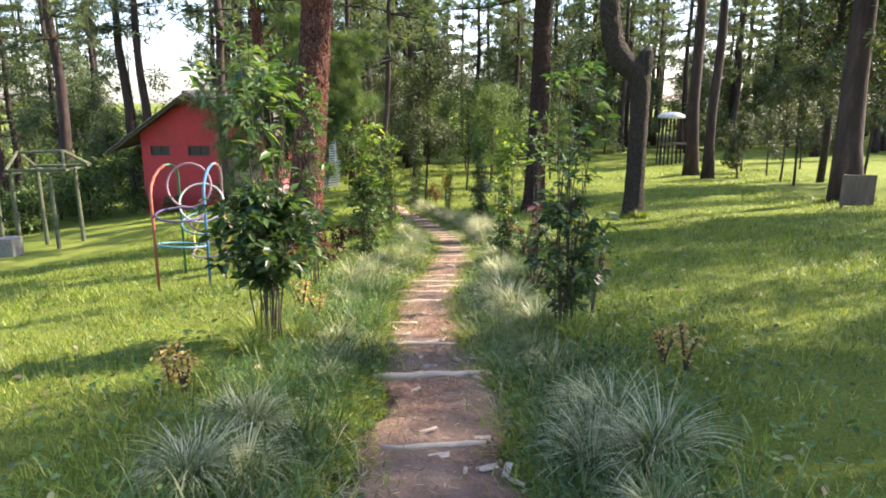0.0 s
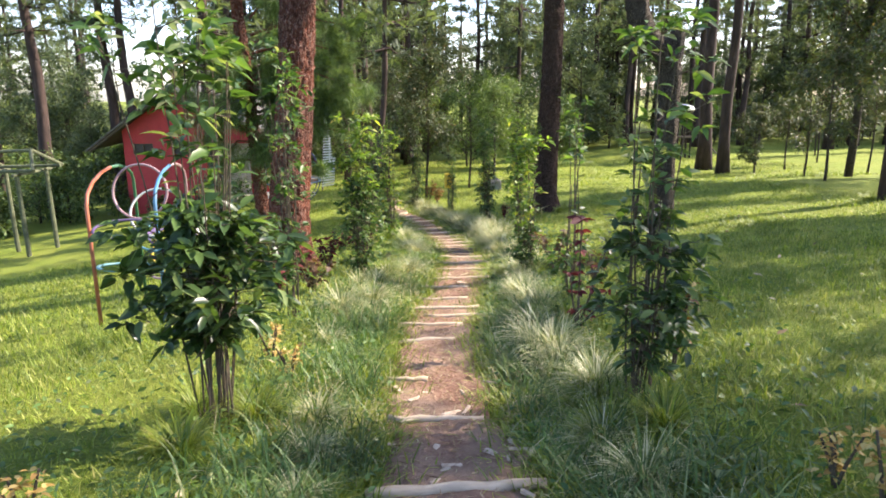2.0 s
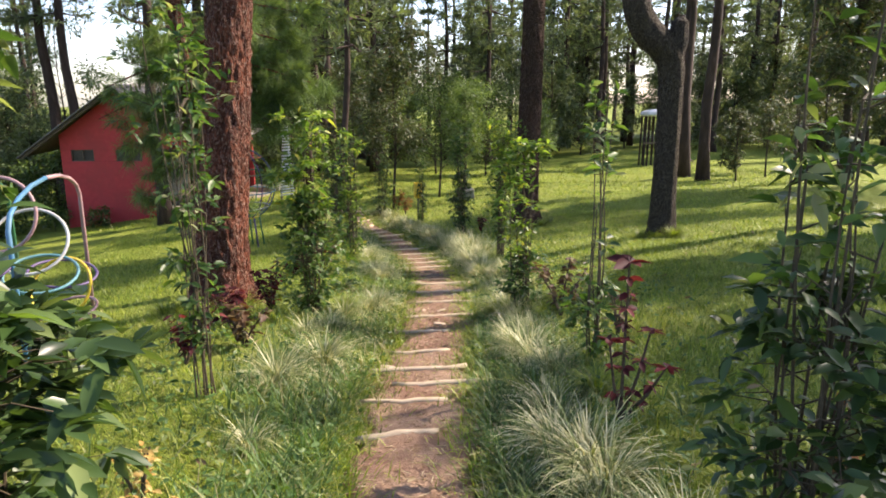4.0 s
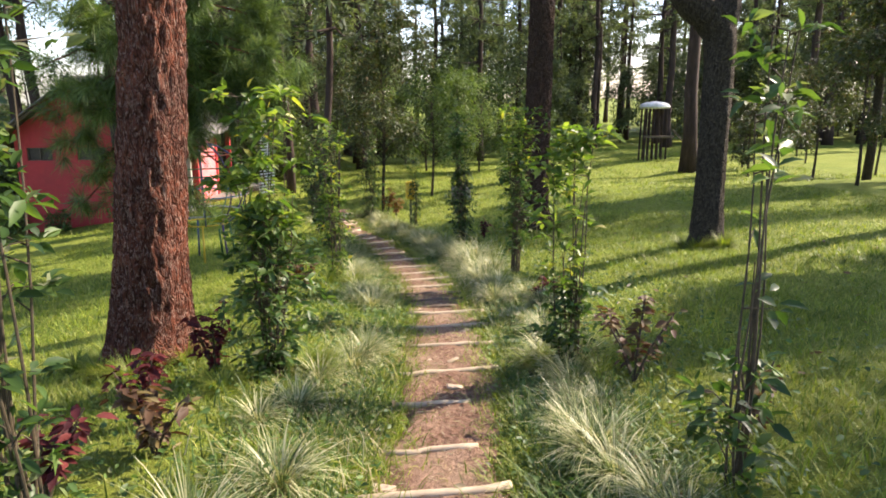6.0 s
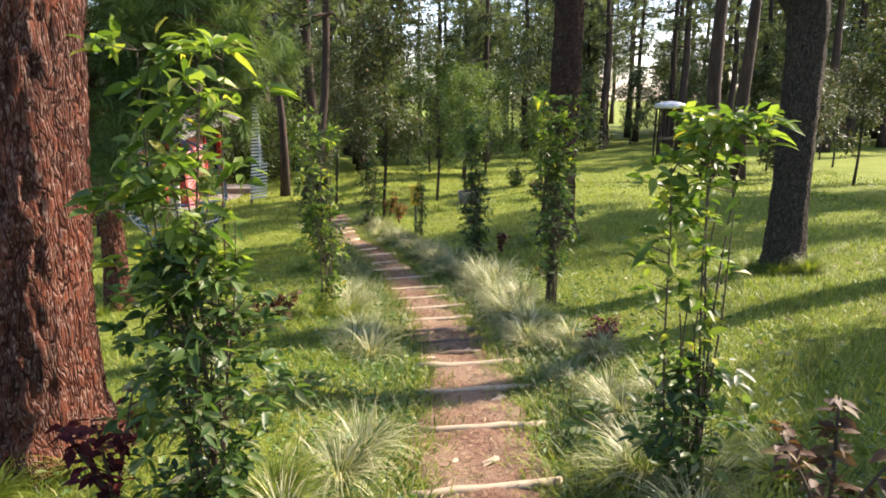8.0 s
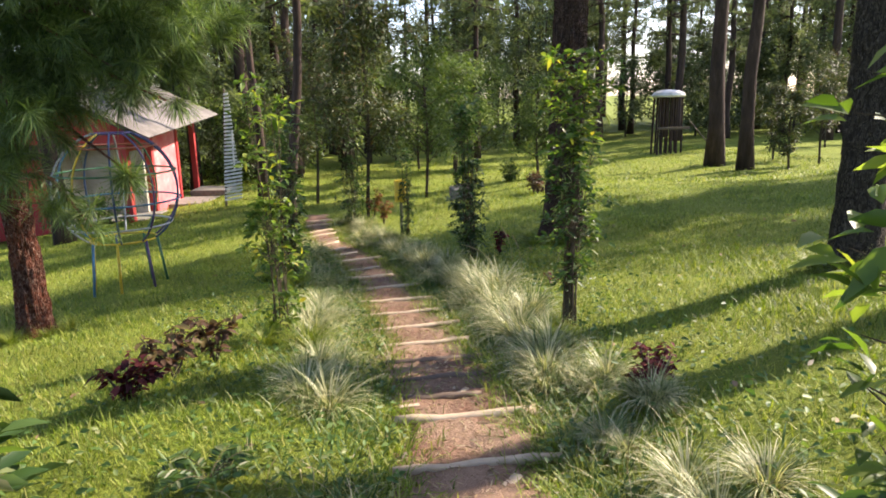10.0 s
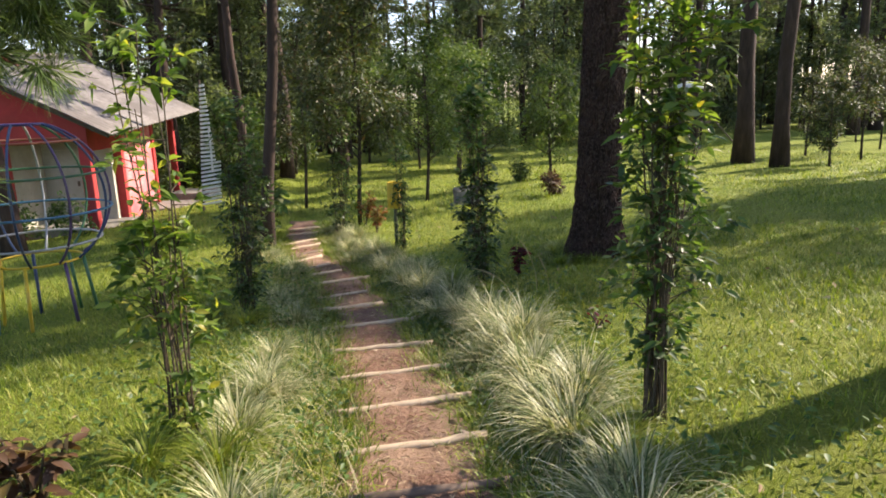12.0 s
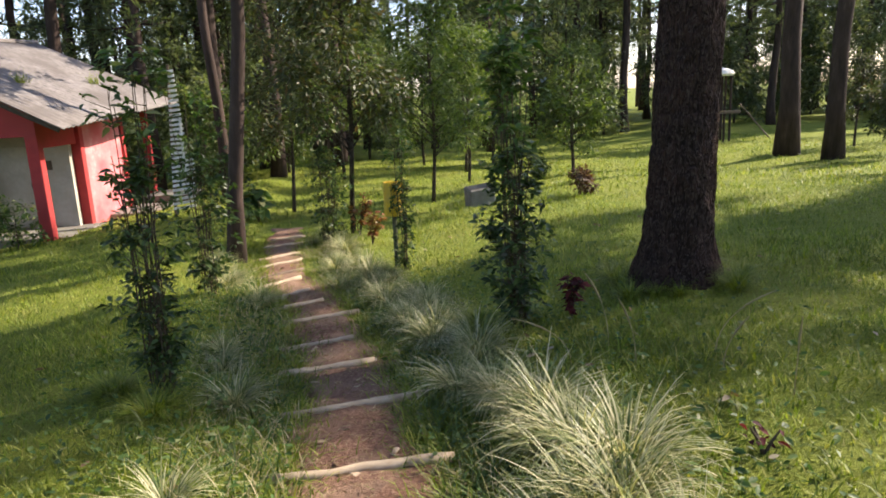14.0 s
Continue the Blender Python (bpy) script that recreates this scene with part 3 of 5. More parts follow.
for j, (bx_, by_, bz_, nt_) in enumerate([(1.17, -0.2, 1.55, 3), (0.2, -0.2, 1.75, 8), (0.6, 0.0, 2.0, 10), (1.5, -0.1, 2.2, 8), (0.5, 0.2, 2.3, 14), (1.1, -0.2, 2.5, 12), (1.6, 0.2, 2.5, 10), (0.9, 0.5, 2.95, 16), (0.75, 0.3, 2.65, 16), (1.4, 0.0, 2.75, 18), (1.8, 0.5, 2.85, 14), (0.3, -0.4, 2.1, 14), (0.2, 0.4, 2.7, 16), (1.0, 0.6, 2.3, 10), (0.05, -0.3, 1.5, 8),
                                         (0.6, -0.3, 3.2, 18), (1.2, 0.2, 3.4, 18), (1.85, -0.2, 3.1, 14), (1.5, 0.6, 3.75, 16), (0.9, -0.5, 3.95, 18), (-0.7, -0.6, 2.6, 18), (-0.9, 0.4, 3.3, 18), (-0.4, -1.0, 3.6, 18), (0.3, 0.9, 3.3, 16), (1.9, 0.2, 4.2, 16), (0.5, 0.1, 4.6, 18)]):
    low_branch(left_pine, (bx_ + 0.33, by_ - 0.6, bz_ + 0.2), bz_ * 0.8 + 0.95, 500 + j, int(nt_ * 1.5), 0.36)

for j, (bx_, by_, bz_) in enumerate([(-0.75, -0.3, 1.75), (-0.6, -0.5, 2.35), (-1.2, -0.3, 2.1), (-1.0, -0.2, 1.3), (-1.6, -0.2, 2.7), (-0.4, -0.4, 2.9), (-1.3, -0.6, 3.2), (1.0, -0.5, 1.15)]):
    low_branch(left_pine, (bx_, by_, bz_), bz_ * 0.8 + 0.8, 560 + j, 9, 0.3)

# the bent tree
bt = empty("bent_tree", 3.93, 15.6, at_land(3.93, 15.6), label="grey tree whose trunk bends sideways above a knobbly stub", category="tree")
link("trunk", bark_trunk([(0, 0, -0.25), (0, 0, 0.15), (0, 0, 1.0), (0, 0, 2.4), (-0.02, 0, 2.84), (-0.16, 0, 3.06), (-0.42, 0, 3.22), (-0.6, 0, 3.52), (-0.7, 0, 3.95), (-0.74, 0, 4.5), (-0.72, 0, 6), (-0.5, 0, 11)], [0.27, 0.215, 0.19, 0.19, 0.215, 0.235, 0.235, 0.22, 0.2, 0.185, 0.14, 0.05], 40, 0.07, 0.02, 6, 0.3), GREY_BARK, bt, smooth=True)
part("stub", tube([(-0.03, 0, 2.8), (0.04, 0, 3.15), (0.07, 0, 3.42), (0.07, 0, 3.5)], [0.19, 0.17, 0.125, 0.05], 12, 0.12, 3), GREY_BARK, bt, "knobbly cut stub")
limbs, P, D = needle_crown(8.5, 11, 1.3, np.random.default_rng(61), 8)
tagged(link("limb", limb_mesh(limbs), FAR_BARK, bt), kind="stuff")
link("crown", from_arrays("crown", *leaves(P + [-0.62, 0, 0], D, 0.4, 0.06, False)), NEEDLE, bt)

# pines standing singly on and round the lawn: x, y, height, radius, crown from, lean
for i, (x, y, h, r, cf, lx) in enumerate([
        (11.4, 34.2, 19, 0.30, 9, -0.012), (11.4, 32.0, 18, 0.24, 9, 0.02), (8.5, 15.9, 14, 0.28, 11.5, -0.03), (-2.5, 24.0, 12, 0.115, 5.0, 0.072),
        (-4.65, 38.7, 16, 0.24, 7, -0.01), (-4.6, 31.3, 15, 0.14, 6, -0.01), (-8.6, 26.6, 15, 0.21, 4.2, 0.0), (-17.5, 31.5, 17, 0.30, 8, -0.02),
        (-17.2, 37, 18, 0.3, 9, -0.03), (-16.0, 36.5, 18, 0.27, 9, -0.035), (-22, 33, 17, 0.27, 7, 0.0), (-7.2, 41, 18, 0.3, 8, 0.0), (-3.0, 44, 17, 0.25, 8, 0.01),
        # the next two stand out of view and shade the right foreground
        (17.0, 10.5, 12.5, 0.26, 6, 0.0), (14.5, 4.6, 13, 0.26, 5, 0.0), (-14, 18, 14, 0.22, 8, 0.0)]):
    pine(x, y, h, r, cf, 20 + i, "tall straight pine with rough brown bark", lean=(lx, 0.005), radius=2.4)

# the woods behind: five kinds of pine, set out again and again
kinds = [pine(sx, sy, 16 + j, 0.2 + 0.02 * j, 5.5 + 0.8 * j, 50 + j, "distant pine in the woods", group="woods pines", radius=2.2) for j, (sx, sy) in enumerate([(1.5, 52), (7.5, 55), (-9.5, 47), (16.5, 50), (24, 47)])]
rng = np.random.default_rng(12)
spots = [(1.5, 52), (7.5, 55), (-9.5, 47), (16.5, 50), (24, 47)]
while len(spots) < 165:
    x, y = (rng.uniform(10, 52), rng.uniform(47, 78)) if len(spots) > 140 else (rng.uniform(-46, 58), rng.uniform(37, 92))
    if (x > 1 and y < 47 + 0.05 * x) or (-16 < x < -3 and y < 42) or (x <= 1 and y < 44 and x > -6) or min((x - a) ** 2 + (y - b) ** 2 for a, b in spots) < 5.0:
        continue
    if (abs(math.atan2(x, y - 11) - 0.36) < 0.014 and y > 46) or -0.49 < math.atan2(x, y - 1.5) < -0.33:
        continue
    spots.append((x, y))
    s = rng.uniform(0.8, 1.2)
    copy_thing(kinds[len(spots) % 5], Matrix.Translation((x, y, at_land(x, y))) @ Matrix.Rotation(rng.uniform(0, 6.28), 4, "Z") @ Matrix.Diagonal((rng.uniform(0.8, 1.25), rng.uniform(0.8, 1.25), s, 1)))

for x, y in ((-13.5, 39.5), (-11.6, 38.2), (-9.8, 40.2), (-12.4, 43), (-7.8, 44), (-10.2, 45.5), (-14.2, 45), (-6.2, 47), (-8.6, 37.6)):
    copy_thing(kinds[int(x * 7) % 5], Matrix.Translation((x, y, at_land(x, y))) @ Matrix.Rotation(x * 3, 4, "Z") @ Matrix.Scale(1.0 + 0.03 * (x + 10), 4))

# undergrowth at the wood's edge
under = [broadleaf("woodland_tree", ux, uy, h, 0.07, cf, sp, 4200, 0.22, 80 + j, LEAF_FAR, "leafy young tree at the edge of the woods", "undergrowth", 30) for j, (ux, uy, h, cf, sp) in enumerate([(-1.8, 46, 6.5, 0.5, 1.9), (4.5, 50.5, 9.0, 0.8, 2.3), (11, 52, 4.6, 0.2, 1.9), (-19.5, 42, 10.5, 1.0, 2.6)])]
rng = np.random.default_rng(5)
n = 0
while n < 150:
    x, y = rng.uniform(-44, 52), rng.uniform(36, 70)
    if (x > 1 and y < 49 + 0.05 * x) or (-15.5 < x < -5 and y < 40) or (-5 <= x <= 1 and y < 45):
        continue
    n += 1
    copy_thing(under[n % 4], Matrix.Translation((x, y, at_land(x, y) - 0.05)) @ Matrix.Rotation(rng.uniform(0, 6.28), 4, "Z") @ Matrix.Scale(rng.uniform(0.7, 1.35) * (0.55 if -0.49 < math.atan2(x, y - 1.5) < -0.33 else 1), 4))

for x, y, sc in ((-12.5, 38.5, 0.7), (-10.0, 38.6, 0.75), (-8.2, 40, 0.8), (-13.6, 41.5, 0.7), (-11, 42, 0.9), (-7.0, 42.5, 0.9), (-9.0, 44, 1.0)):
    copy_thing(under[int(-x * 3) % 4], Matrix.Translation((x, y, at_land(x, y) - 0.05)) @ Matrix.Rotation(x, 4, "Z") @ Matrix.Scale(sc, 4))

# shrubs round the house and behind the play frames
for j, (x, y, h, sp) in enumerate([(-15.2, 28.6, 2.6, 1.5), (-17.2, 29.8, 2.9, 1.6), (-19.5, 27.5, 2.4, 1.6), (-14.6, 31.5, 2.8, 1.5), (-22, 28.5, 3.0, 1.8), (-25, 30, 3.4, 2.0), (-4.6, 40.5, 2.2, 1.4), (-6.0, 37.8, 3.0, 1.5), (-7.2, 38.5, 3.2, 1.6), (-19, 25, 1.8, 1.3), (-16.5, 26.2, 1.5, 1.1)]):
    broadleaf("hedge_shrub", x, y, h, 0.05, 0.15, sp, 2600, 0.17, 200 + j, LEAF_TREE, "dense dark green shrub beside the red house", "house shrubs", 26)

# leafy trees beyond the lawn's right edge, mostly unseen, added to shade it
for j, (x, y, h, cf, sp) in enumerate([(10.8, 8.1, 10.5, 4.0, 2.4), (11.7, 12.4, 8.0, 4.0, 2.1), (15.6, 23.6, 10.0, 3.0, 3.3), (12.9, 25.2, 15.0, 3.4, 2.6), (8.8, 14.3, 4.6, 2.2, 1.1), (11.0, 14.3, 7.0, 4.0, 1.6)]):
    broadleaf("shade_tree", x, y, h, 0.13, cf, sp, (30000 if h > 14 else 11000 if h > 8.5 else 6000) if h > 6.5 else 2800, 0.17, 280 + j, LEAF_SHADE, "leafy tree at the lawn's edge, placed for its shade", "shade trees", 60 if h > 10 else 34)

# slender young trees on the lawn
YOUNG = [(-0.95, 25.7, 5.6, 0.05, 1.9, 1.5, 5200, 0.15), (0.55, 29.5, 4.6, 0.05, 1.2, 1.3, 3600, 0.15), (1.9, 37, 4.6, 0.06, 1.1, 1.6, 3200, 0.17), (-2.2, 36.5, 5.4, 0.06, 1.2, 1.7, 3400, 0.17),
         (4.3, 31.9, 3.2, 0.05, 0.7, 1.2, 2600, 0.14), (0.6, 41, 5.0, 0.06, 0.8, 1.7, 3200, 0.17), (3.2, 39.5, 4.4, 0.05, 0.6, 1.8, 3200, 0.18), (-2.7, 30.0, 4.8, 0.05, 1.5, 1.3, 3400, 0.15), (1.7, 33.5, 4.2, 0.05, 1.1, 1.3, 3000, 0.15)]
for j, (x, y, h, r, cf, sp, nn, lf) in enumerate(YOUNG):
    # trees 0 and 7 take the darker leaves in place of the tall pines' shade
    broadleaf("young_tree", x, y, h, r, cf, sp, int(nn * 1.8), lf * 0.72, 300 + j, LEAF_SHADE if j in (0, 7) else LEAF_TREE, "slender young tree with a loose leafy crown", "young trees", 30)
for j, (x, y, h, cf, sp) in enumerate([(12.2, 26.7, 3.4, 1.1, 1.1), (10.3, 21.9, 3.4, 1.3, 1.0), (12.3, 30.9, 2.4, 0.5, 0.7), (14.2, 32.2, 3.4, 1.2, 1.1), (14.4, 35.4, 2.8, 0.8, 0.9), (11.0, 19.5, 4.0, 1.8, 1.4), (15.5, 28.5, 3.6, 1.3, 1.2), (17.5, 36, 4.2, 1.2, 1.6), (20, 41, 4.2, 1.0, 1.6)]):
    broadleaf("sapling", x, y, h, 0.045, cf, sp, 2600, 0.11, 340 + j, LEAF_SHADE, "thin sapling with sparse leaves on the lawn", "saplings", 16)
for j, (x, y, h, m, lab) in enumerate([(3.2, 26.7, 0.5, COLEUS_BROWN, "round reddish bush on the lawn"), (3.3, 31.4, 0.6, LEAF_TREE, "small round green bush on the lawn")]):
    broadleaf("round_bush", x, y, h, 0.02, 0.08, 0.36, 800, 0.09, 370 + j, m, lab, "", 18)


# ---- shrubs along the path ----
def shrub(x, y, height, dense, radius, n_low, n_top, stems, seed, label, leaf=0.13, top_leaf=0.13, lo_mat=None, hi_mat=None, splay=0.08):
    """A clump of thin upright stems, thick with leaves between the two heights of dense, and young shoots above."""
    rng = np.random.default_rng(seed)
    t = empty("path_shrub", x, y, at_land(x, y) - 0.02, label=label, category="shrub", group="shrubs along the path")
    lines = []
    for i in range(stems):
        a, r0 = rng.uniform(0, 6.28), radius * 0.3 * math.sqrt(rng.random())
        top = height * (1.0 if i < 3 else rng.uniform(0.5, 0.95))
        tx, ty = rng.normal(0, splay), rng.normal(0, splay)
        p = [(math.cos(a) * r0 + tx * f * top * 0.6 + 0.02 * math.sin(f * 5 + i), math.sin(a) * r0 + ty * f * top * 0.6, top * f) for f in np.linspace(0, 1, 7)]
        lines.append(np.array(p))
        part("stem", tube(p, [0.006 * (1 - 0.55 * f) for f in np.linspace(0, 1, 7)], 6), STEM, t)
    twigs, P, D = [], [], []

    def spray(c, o, count, up, wide):
        """Leaves round the end of one twig."""
        for _ in range(count):
            b = rng.uniform(0, 6.28)
            P.append(c + rng.normal(0, 0.018, 3))
            D.append(o * 0.45 + np.array([math.cos(b), math.sin(b), 0]) * wide + [0, 0, rng.normal(up, 0.4)])

    for _ in range(int(n_low * 2.3 / 7)):
        l = lines[rng.integers(len(lines))]
        h = rng.uniform(*dense)
        f = np.clip(h / l[-1, 2], 0, 1) * 6
        i = min(int(f), 5)
        c = l[i] + (l[i + 1] - l[i]) * (f - i)
        a = rng.uniform(0, 6.28)
        o = np.array([math.cos(a), math.sin(a), 0])
        fat = radius * math.sqrt(max(0.08, math.sin(math.pi * np.clip((h - dense[0]) / (dense[1] - dense[0]), 0.03, 0.97))))
        tip = np.array([c[0] * 0.7, c[1] * 0.7, h]) + o * fat * math.sqrt(rng.random()) * rng.choice([0.8, 1.0, 1.3])
        twigs.append((np.array([c[0], c[1], min(c[2], h) - 0.06]), (c + tip) / 2, tip))
        spray(tip, o, rng.integers(5, 10), 0.12, 0.7)
    link("lower_foliage", from_arrays("lower_foliage", *leaves(np.array(P), np.array(D), leaf * 0.66, leaf * 0.30, True, 0.22, rng)), lo_mat or LEAF_DARK, t, "dense dark green leaves")
    P, D = [], []
    tall = sorted(lines, key=lambda l: -l[-1, 2])[:max(3, stems // 2)]
    for _ in range(int(n_top * 1.6 / 6)):
        l = tall[rng.integers(len(tall))]
        f = (1 - rng.random() ** 2.2 * 0.65) * 6
        i = min(int(f), 5)
        c = l[i] + (l[i + 1] - l[i]) * (f - i)
        if c[2] < dense[1] * 0.8:
            continue
        a = rng.uniform(0, 6.28)
        o = np.array([math.cos(a), math.sin(a), 0])
        tip = c + o * rng.uniform(0.0, 0.17) + [0, 0, rng.uniform(0, 0.07)]
        twigs.append((c, (c + tip) / 2, tip))
        spray(tip, o, rng.integers(4, 9), 0.3, 0.8)
    link("young_foliage", from_arrays("young_foliage", *leaves(np.array(P), np.array(D), top_leaf * 0.72, top_leaf * 0.27, True, 0.3, rng)), hi_mat or LEAF_TOP, t, "yellow-green young leaves")
    tagged(link("twig", limb_mesh(twigs, 0.004, 3), STEM, t), kind="stuff")
    return t


GREEN = "leafy green shrub of thin upright stems beside the path"
shrub(-1.12, 6.2, 2.08, (0.46, 1.14), 0.33, 680, 320, 20, 1, "dark leafy shrub on bare thin stems beside the path", 0.15, 0.16, LEAF_DARK, LEAF_MID, 0.14)
shrub(1.08, 6.5, 1.9, (0.2, 1.05), 0.28, 360, 210, 15, 2, GREEN, 0.13, 0.14, LEAF_DARK, LEAF_MID, 0.09)
shrub(-1.33, 8.55, 2.25, (0.35, 2.05), 0.2, 240, 150, 10, 3, "tall sparse shrub of thin stems beside the path", 0.11, 0.12, LEAF_MID, LEAF_MID)
shrub(-1.12, 11.0, 1.88, (0.05, 1.2), 0.27, 720, 460, 16, 4, GREEN, 0.115, 0.145, LEAF_MID, LEAF_TOP)
shrub(0.94, 11.05, 1.62, (0.05, 0.65), 0.19, 330, 330, 9, 5, "thin-stemmed shrub with yellow-green leaves on top", 0.11, 0.13, LEAF_MID, LEAF_TOP)
shrub(1.13, 9.02, 1.78, (0.05, 0.6), 0.16, 100, 70, 8, 36, "tall thin-stemmed shrub with sparse leaves", 0.13, 0.15, LEAF_MID, LEAF_MID)
shrub(1.18, 15.0, 2.1, (0.3, 1.6), 0.21, 520, 820, 26, 8, "thick upright shrub with shiny leaves and a yellowing top", 0.10, 0.115, LEAF_MID, LEAF_TOP, 0.06)
shrub(-1.16, 15.2, 2.0, (0.1, 1.15), 0.24, 320, 170, 9, 9, "loose shrub with pale shiny leaves beside the path", 0.11, 0.13, LEAF_TOP, LEAF_TOP)
shrub(0.83, 19.35, 2.35, (0.1, 1.4), 0.24, 620, 480, 16, 10, GREEN, 0.12, 0.14, LEAF_DARK, LEAF_MID)
shrub(-1.62, 18.5, 2.1, (0.05, 1.5), 0.17, 560, 220, 13, 11, GREEN, 0.10, 0.12, LEAF_DARK, LEAF_MID, 0.05)
shrub(-0.1, 22.1, 1.55, (0.05, 1.15), 0.15, 260, 140, 7, 12, "thin young shrub in front of a stake with yellow strips", 0.10, 0.11, LEAF_DARK, LEAF_MID, 0.04)
shrub(-1.35, 25.2, 2.2, (0.0, 1.6), 0.30, 700, 170, 12, 13, GREEN, 0.11, 0.12, LEAF_DARK, LEAF_MID)
shrub(-2.95, 25.6, 2.0, (0.1, 1.5), 0.32, 500, 140, 11, 14, GREEN, 0.12, 0.13, LEAF_DARK, LEAF_MID)
shrub(-2.2, 21.6, 2.2, (0.1, 1.6), 0.28, 460, 150, 11, 15, GREEN, 0.12, 0.13, LEAF_DARK, LEAF_MID)


# ---- red-leaved plants, flowers ----
def leafy_plant(name, x, y, height, spread, n, leaf, seed, material, label, category, stems=5):
    rng = np.random.default_rng(seed)
    t = empty(name, x, y, at_land(x, y) - 0.01, label=label, category=category)
    P, D = [], []
    for i in range(stems):
        a = rng.uniform(0, 6.28)
        h = height * rng.uniform(0.7, 1.0)
        tip = np.array([math.cos(a) * spread * rng.uniform(0.3, 1), math.sin(a) * spread * rng.uniform(0.3, 1), h])
        part("stem", tube([(0, 0, 0), tip * [0.4, 0.4, 0.5], tip], [0.009, 0.007, 0.004], 6), STEM, t)
        for _ in range(int(1.6 * n) // stems):
            f = 1 - rng.random() ** 1.5 * 0.7
            b = rng.uniform(0, 6.28)
            P.append(tip * [f ** 1.3, f ** 1.3, f] + rng.normal(0, 0.02, 3))
            D.append((math.cos(b), math.sin(b), rng.uniform(-0.3, 0.45)))
    link("leaves", from_arrays("leaves", *leaves(np.array(P), np.array(D), leaf * 0.8, leaf * 0.45, True, 0.3, rng)), material, t)
    return t


for j, (x, y, h, sp, nn, lf, m) in enumerate([(1.2, 10.45, 0.55, 0.36, 105, 0.088, COLEUS_BROWN), (1.45, 9.55, 0.42, 0.12, 26, 0.10, COLEUS_BROWN), (1.27, 13.5, 0.17, 0.3, 220, 0.06, COLEUS),
                                              (-1.5, 11.0, 0.5, 0.22, 90, 0.09, COLEUS), (-1.42, 9.7, 0.36, 0.22, 90, 0.10, COLEUS_BROWN), (1.24, 19.4, 0.45, 0.08, 40, 0.11, COLEUS), (-1.85, 13.8, 0.26, 0.25, 90, 0.10, COLEUS), (-1.68, 14.2, 0.36, 0.22, 80, 0.10, COLEUS_BROWN), (-1.5, 14.5, 0.4, 0.2, 70, 0.10, COLEUS_BROWN),
                                              (-1.6, 10.1, 0.4, 0.2, 70, 0.10, COLEUS), (1.45, 16.9, 0.13, 0.07, 10, 0.06, COLEUS), (-1.72, 9.3, 0.4, 0.2, 60, 0.1, COLEUS)]):
    leafy_plant("coleus_plant", x, y, h, sp, nn, lf, 400 + j, m, "low plant with crimson leaves" if m is COLEUS else "low plant with bronze-red leaves", "plant")
rng = np.random.default_rng(419)
rosette = empty("coleus_plant", 1.0, 7.95, at_land(1.0, 7.95) - 0.01, label="upright crimson-leaved plant with a flat top rosette", category="plant")
for sx_, sy_, top_ in ((0.0, 0.0, 0.85), (0.14, 0.03, 0.48), (0.2, -0.06, 0.32), (-0.06, 0.06, 0.42)):
    part("stem", tube([(0, 0, 0), (sx_ * 0.6, sy_ * 0.6, top_ * 0.5), (sx_, sy_, top_)], [0.011, 0.008, 0.005], 7), STEM, rosette)
    P, D, L = [], [], []
    for level, q in enumerate(np.linspace(0.35, 1.0, 8 if top_ > 0.5 else 3)):
        count, size = ((9, 0.11) if top_ > 0.8 else (7, 0.085)) if q == 1 else (5, 0.07)
        for i in range(count):
            b = 6.28 * i / count + level + rng.normal(0, 0.2)
            P.append((sx_ * q, sy_ * q, top_ * q))
            D.append((math.cos(b), math.sin(b), rng.uniform(0.0, 0.3) if q == 1 else rng.uniform(-0.5, 0.1)))
            L.append(size * rng.uniform(0.75, 1.15))
    link("leaves", from_arrays("leaves", *leaves(np.array(P), np.array(D), np.array(L), 0.55, True, 0.15, rng)), COLEUS, rosette)
for j, (x, y, h) in enumerate([(-0.86, 25.3, 0.7), (-0.6, 24.4, 0.5)]):
    leafy_plant("croton_plant", x, y, h, 0.2, 90, 0.12, 440 + j, CROTON, "small plant with orange and yellow leaves", "plant")
leafy_plant("croton_plant", 1.34, 6.75, 0.62, 0.12, 60, 0.07, 443, CROTON, "small plant with orange and yellow leaves", "plant")
leafy_plant("agave_plant", -3.2, 28.4, 0.8, 0.25, 40, 0.45, 450, LEAF_MID, "broad-leaved green plant under the trees", "plant", 4)
for j, (x, y) in enumerate([(-1.42, 5.1), (-1.3, 5.0), (1.5, 5.35), (1.58, 5.2), (-1.15, 7.2), (-0.95, 6.9)]):
    leafy_plant("dry_flower_plant", x, y, 0.3, 0.09, 60, 0.045, 460 + j, FLOWER, "small plant with dry yellow-brown flower heads", "flower", 4)

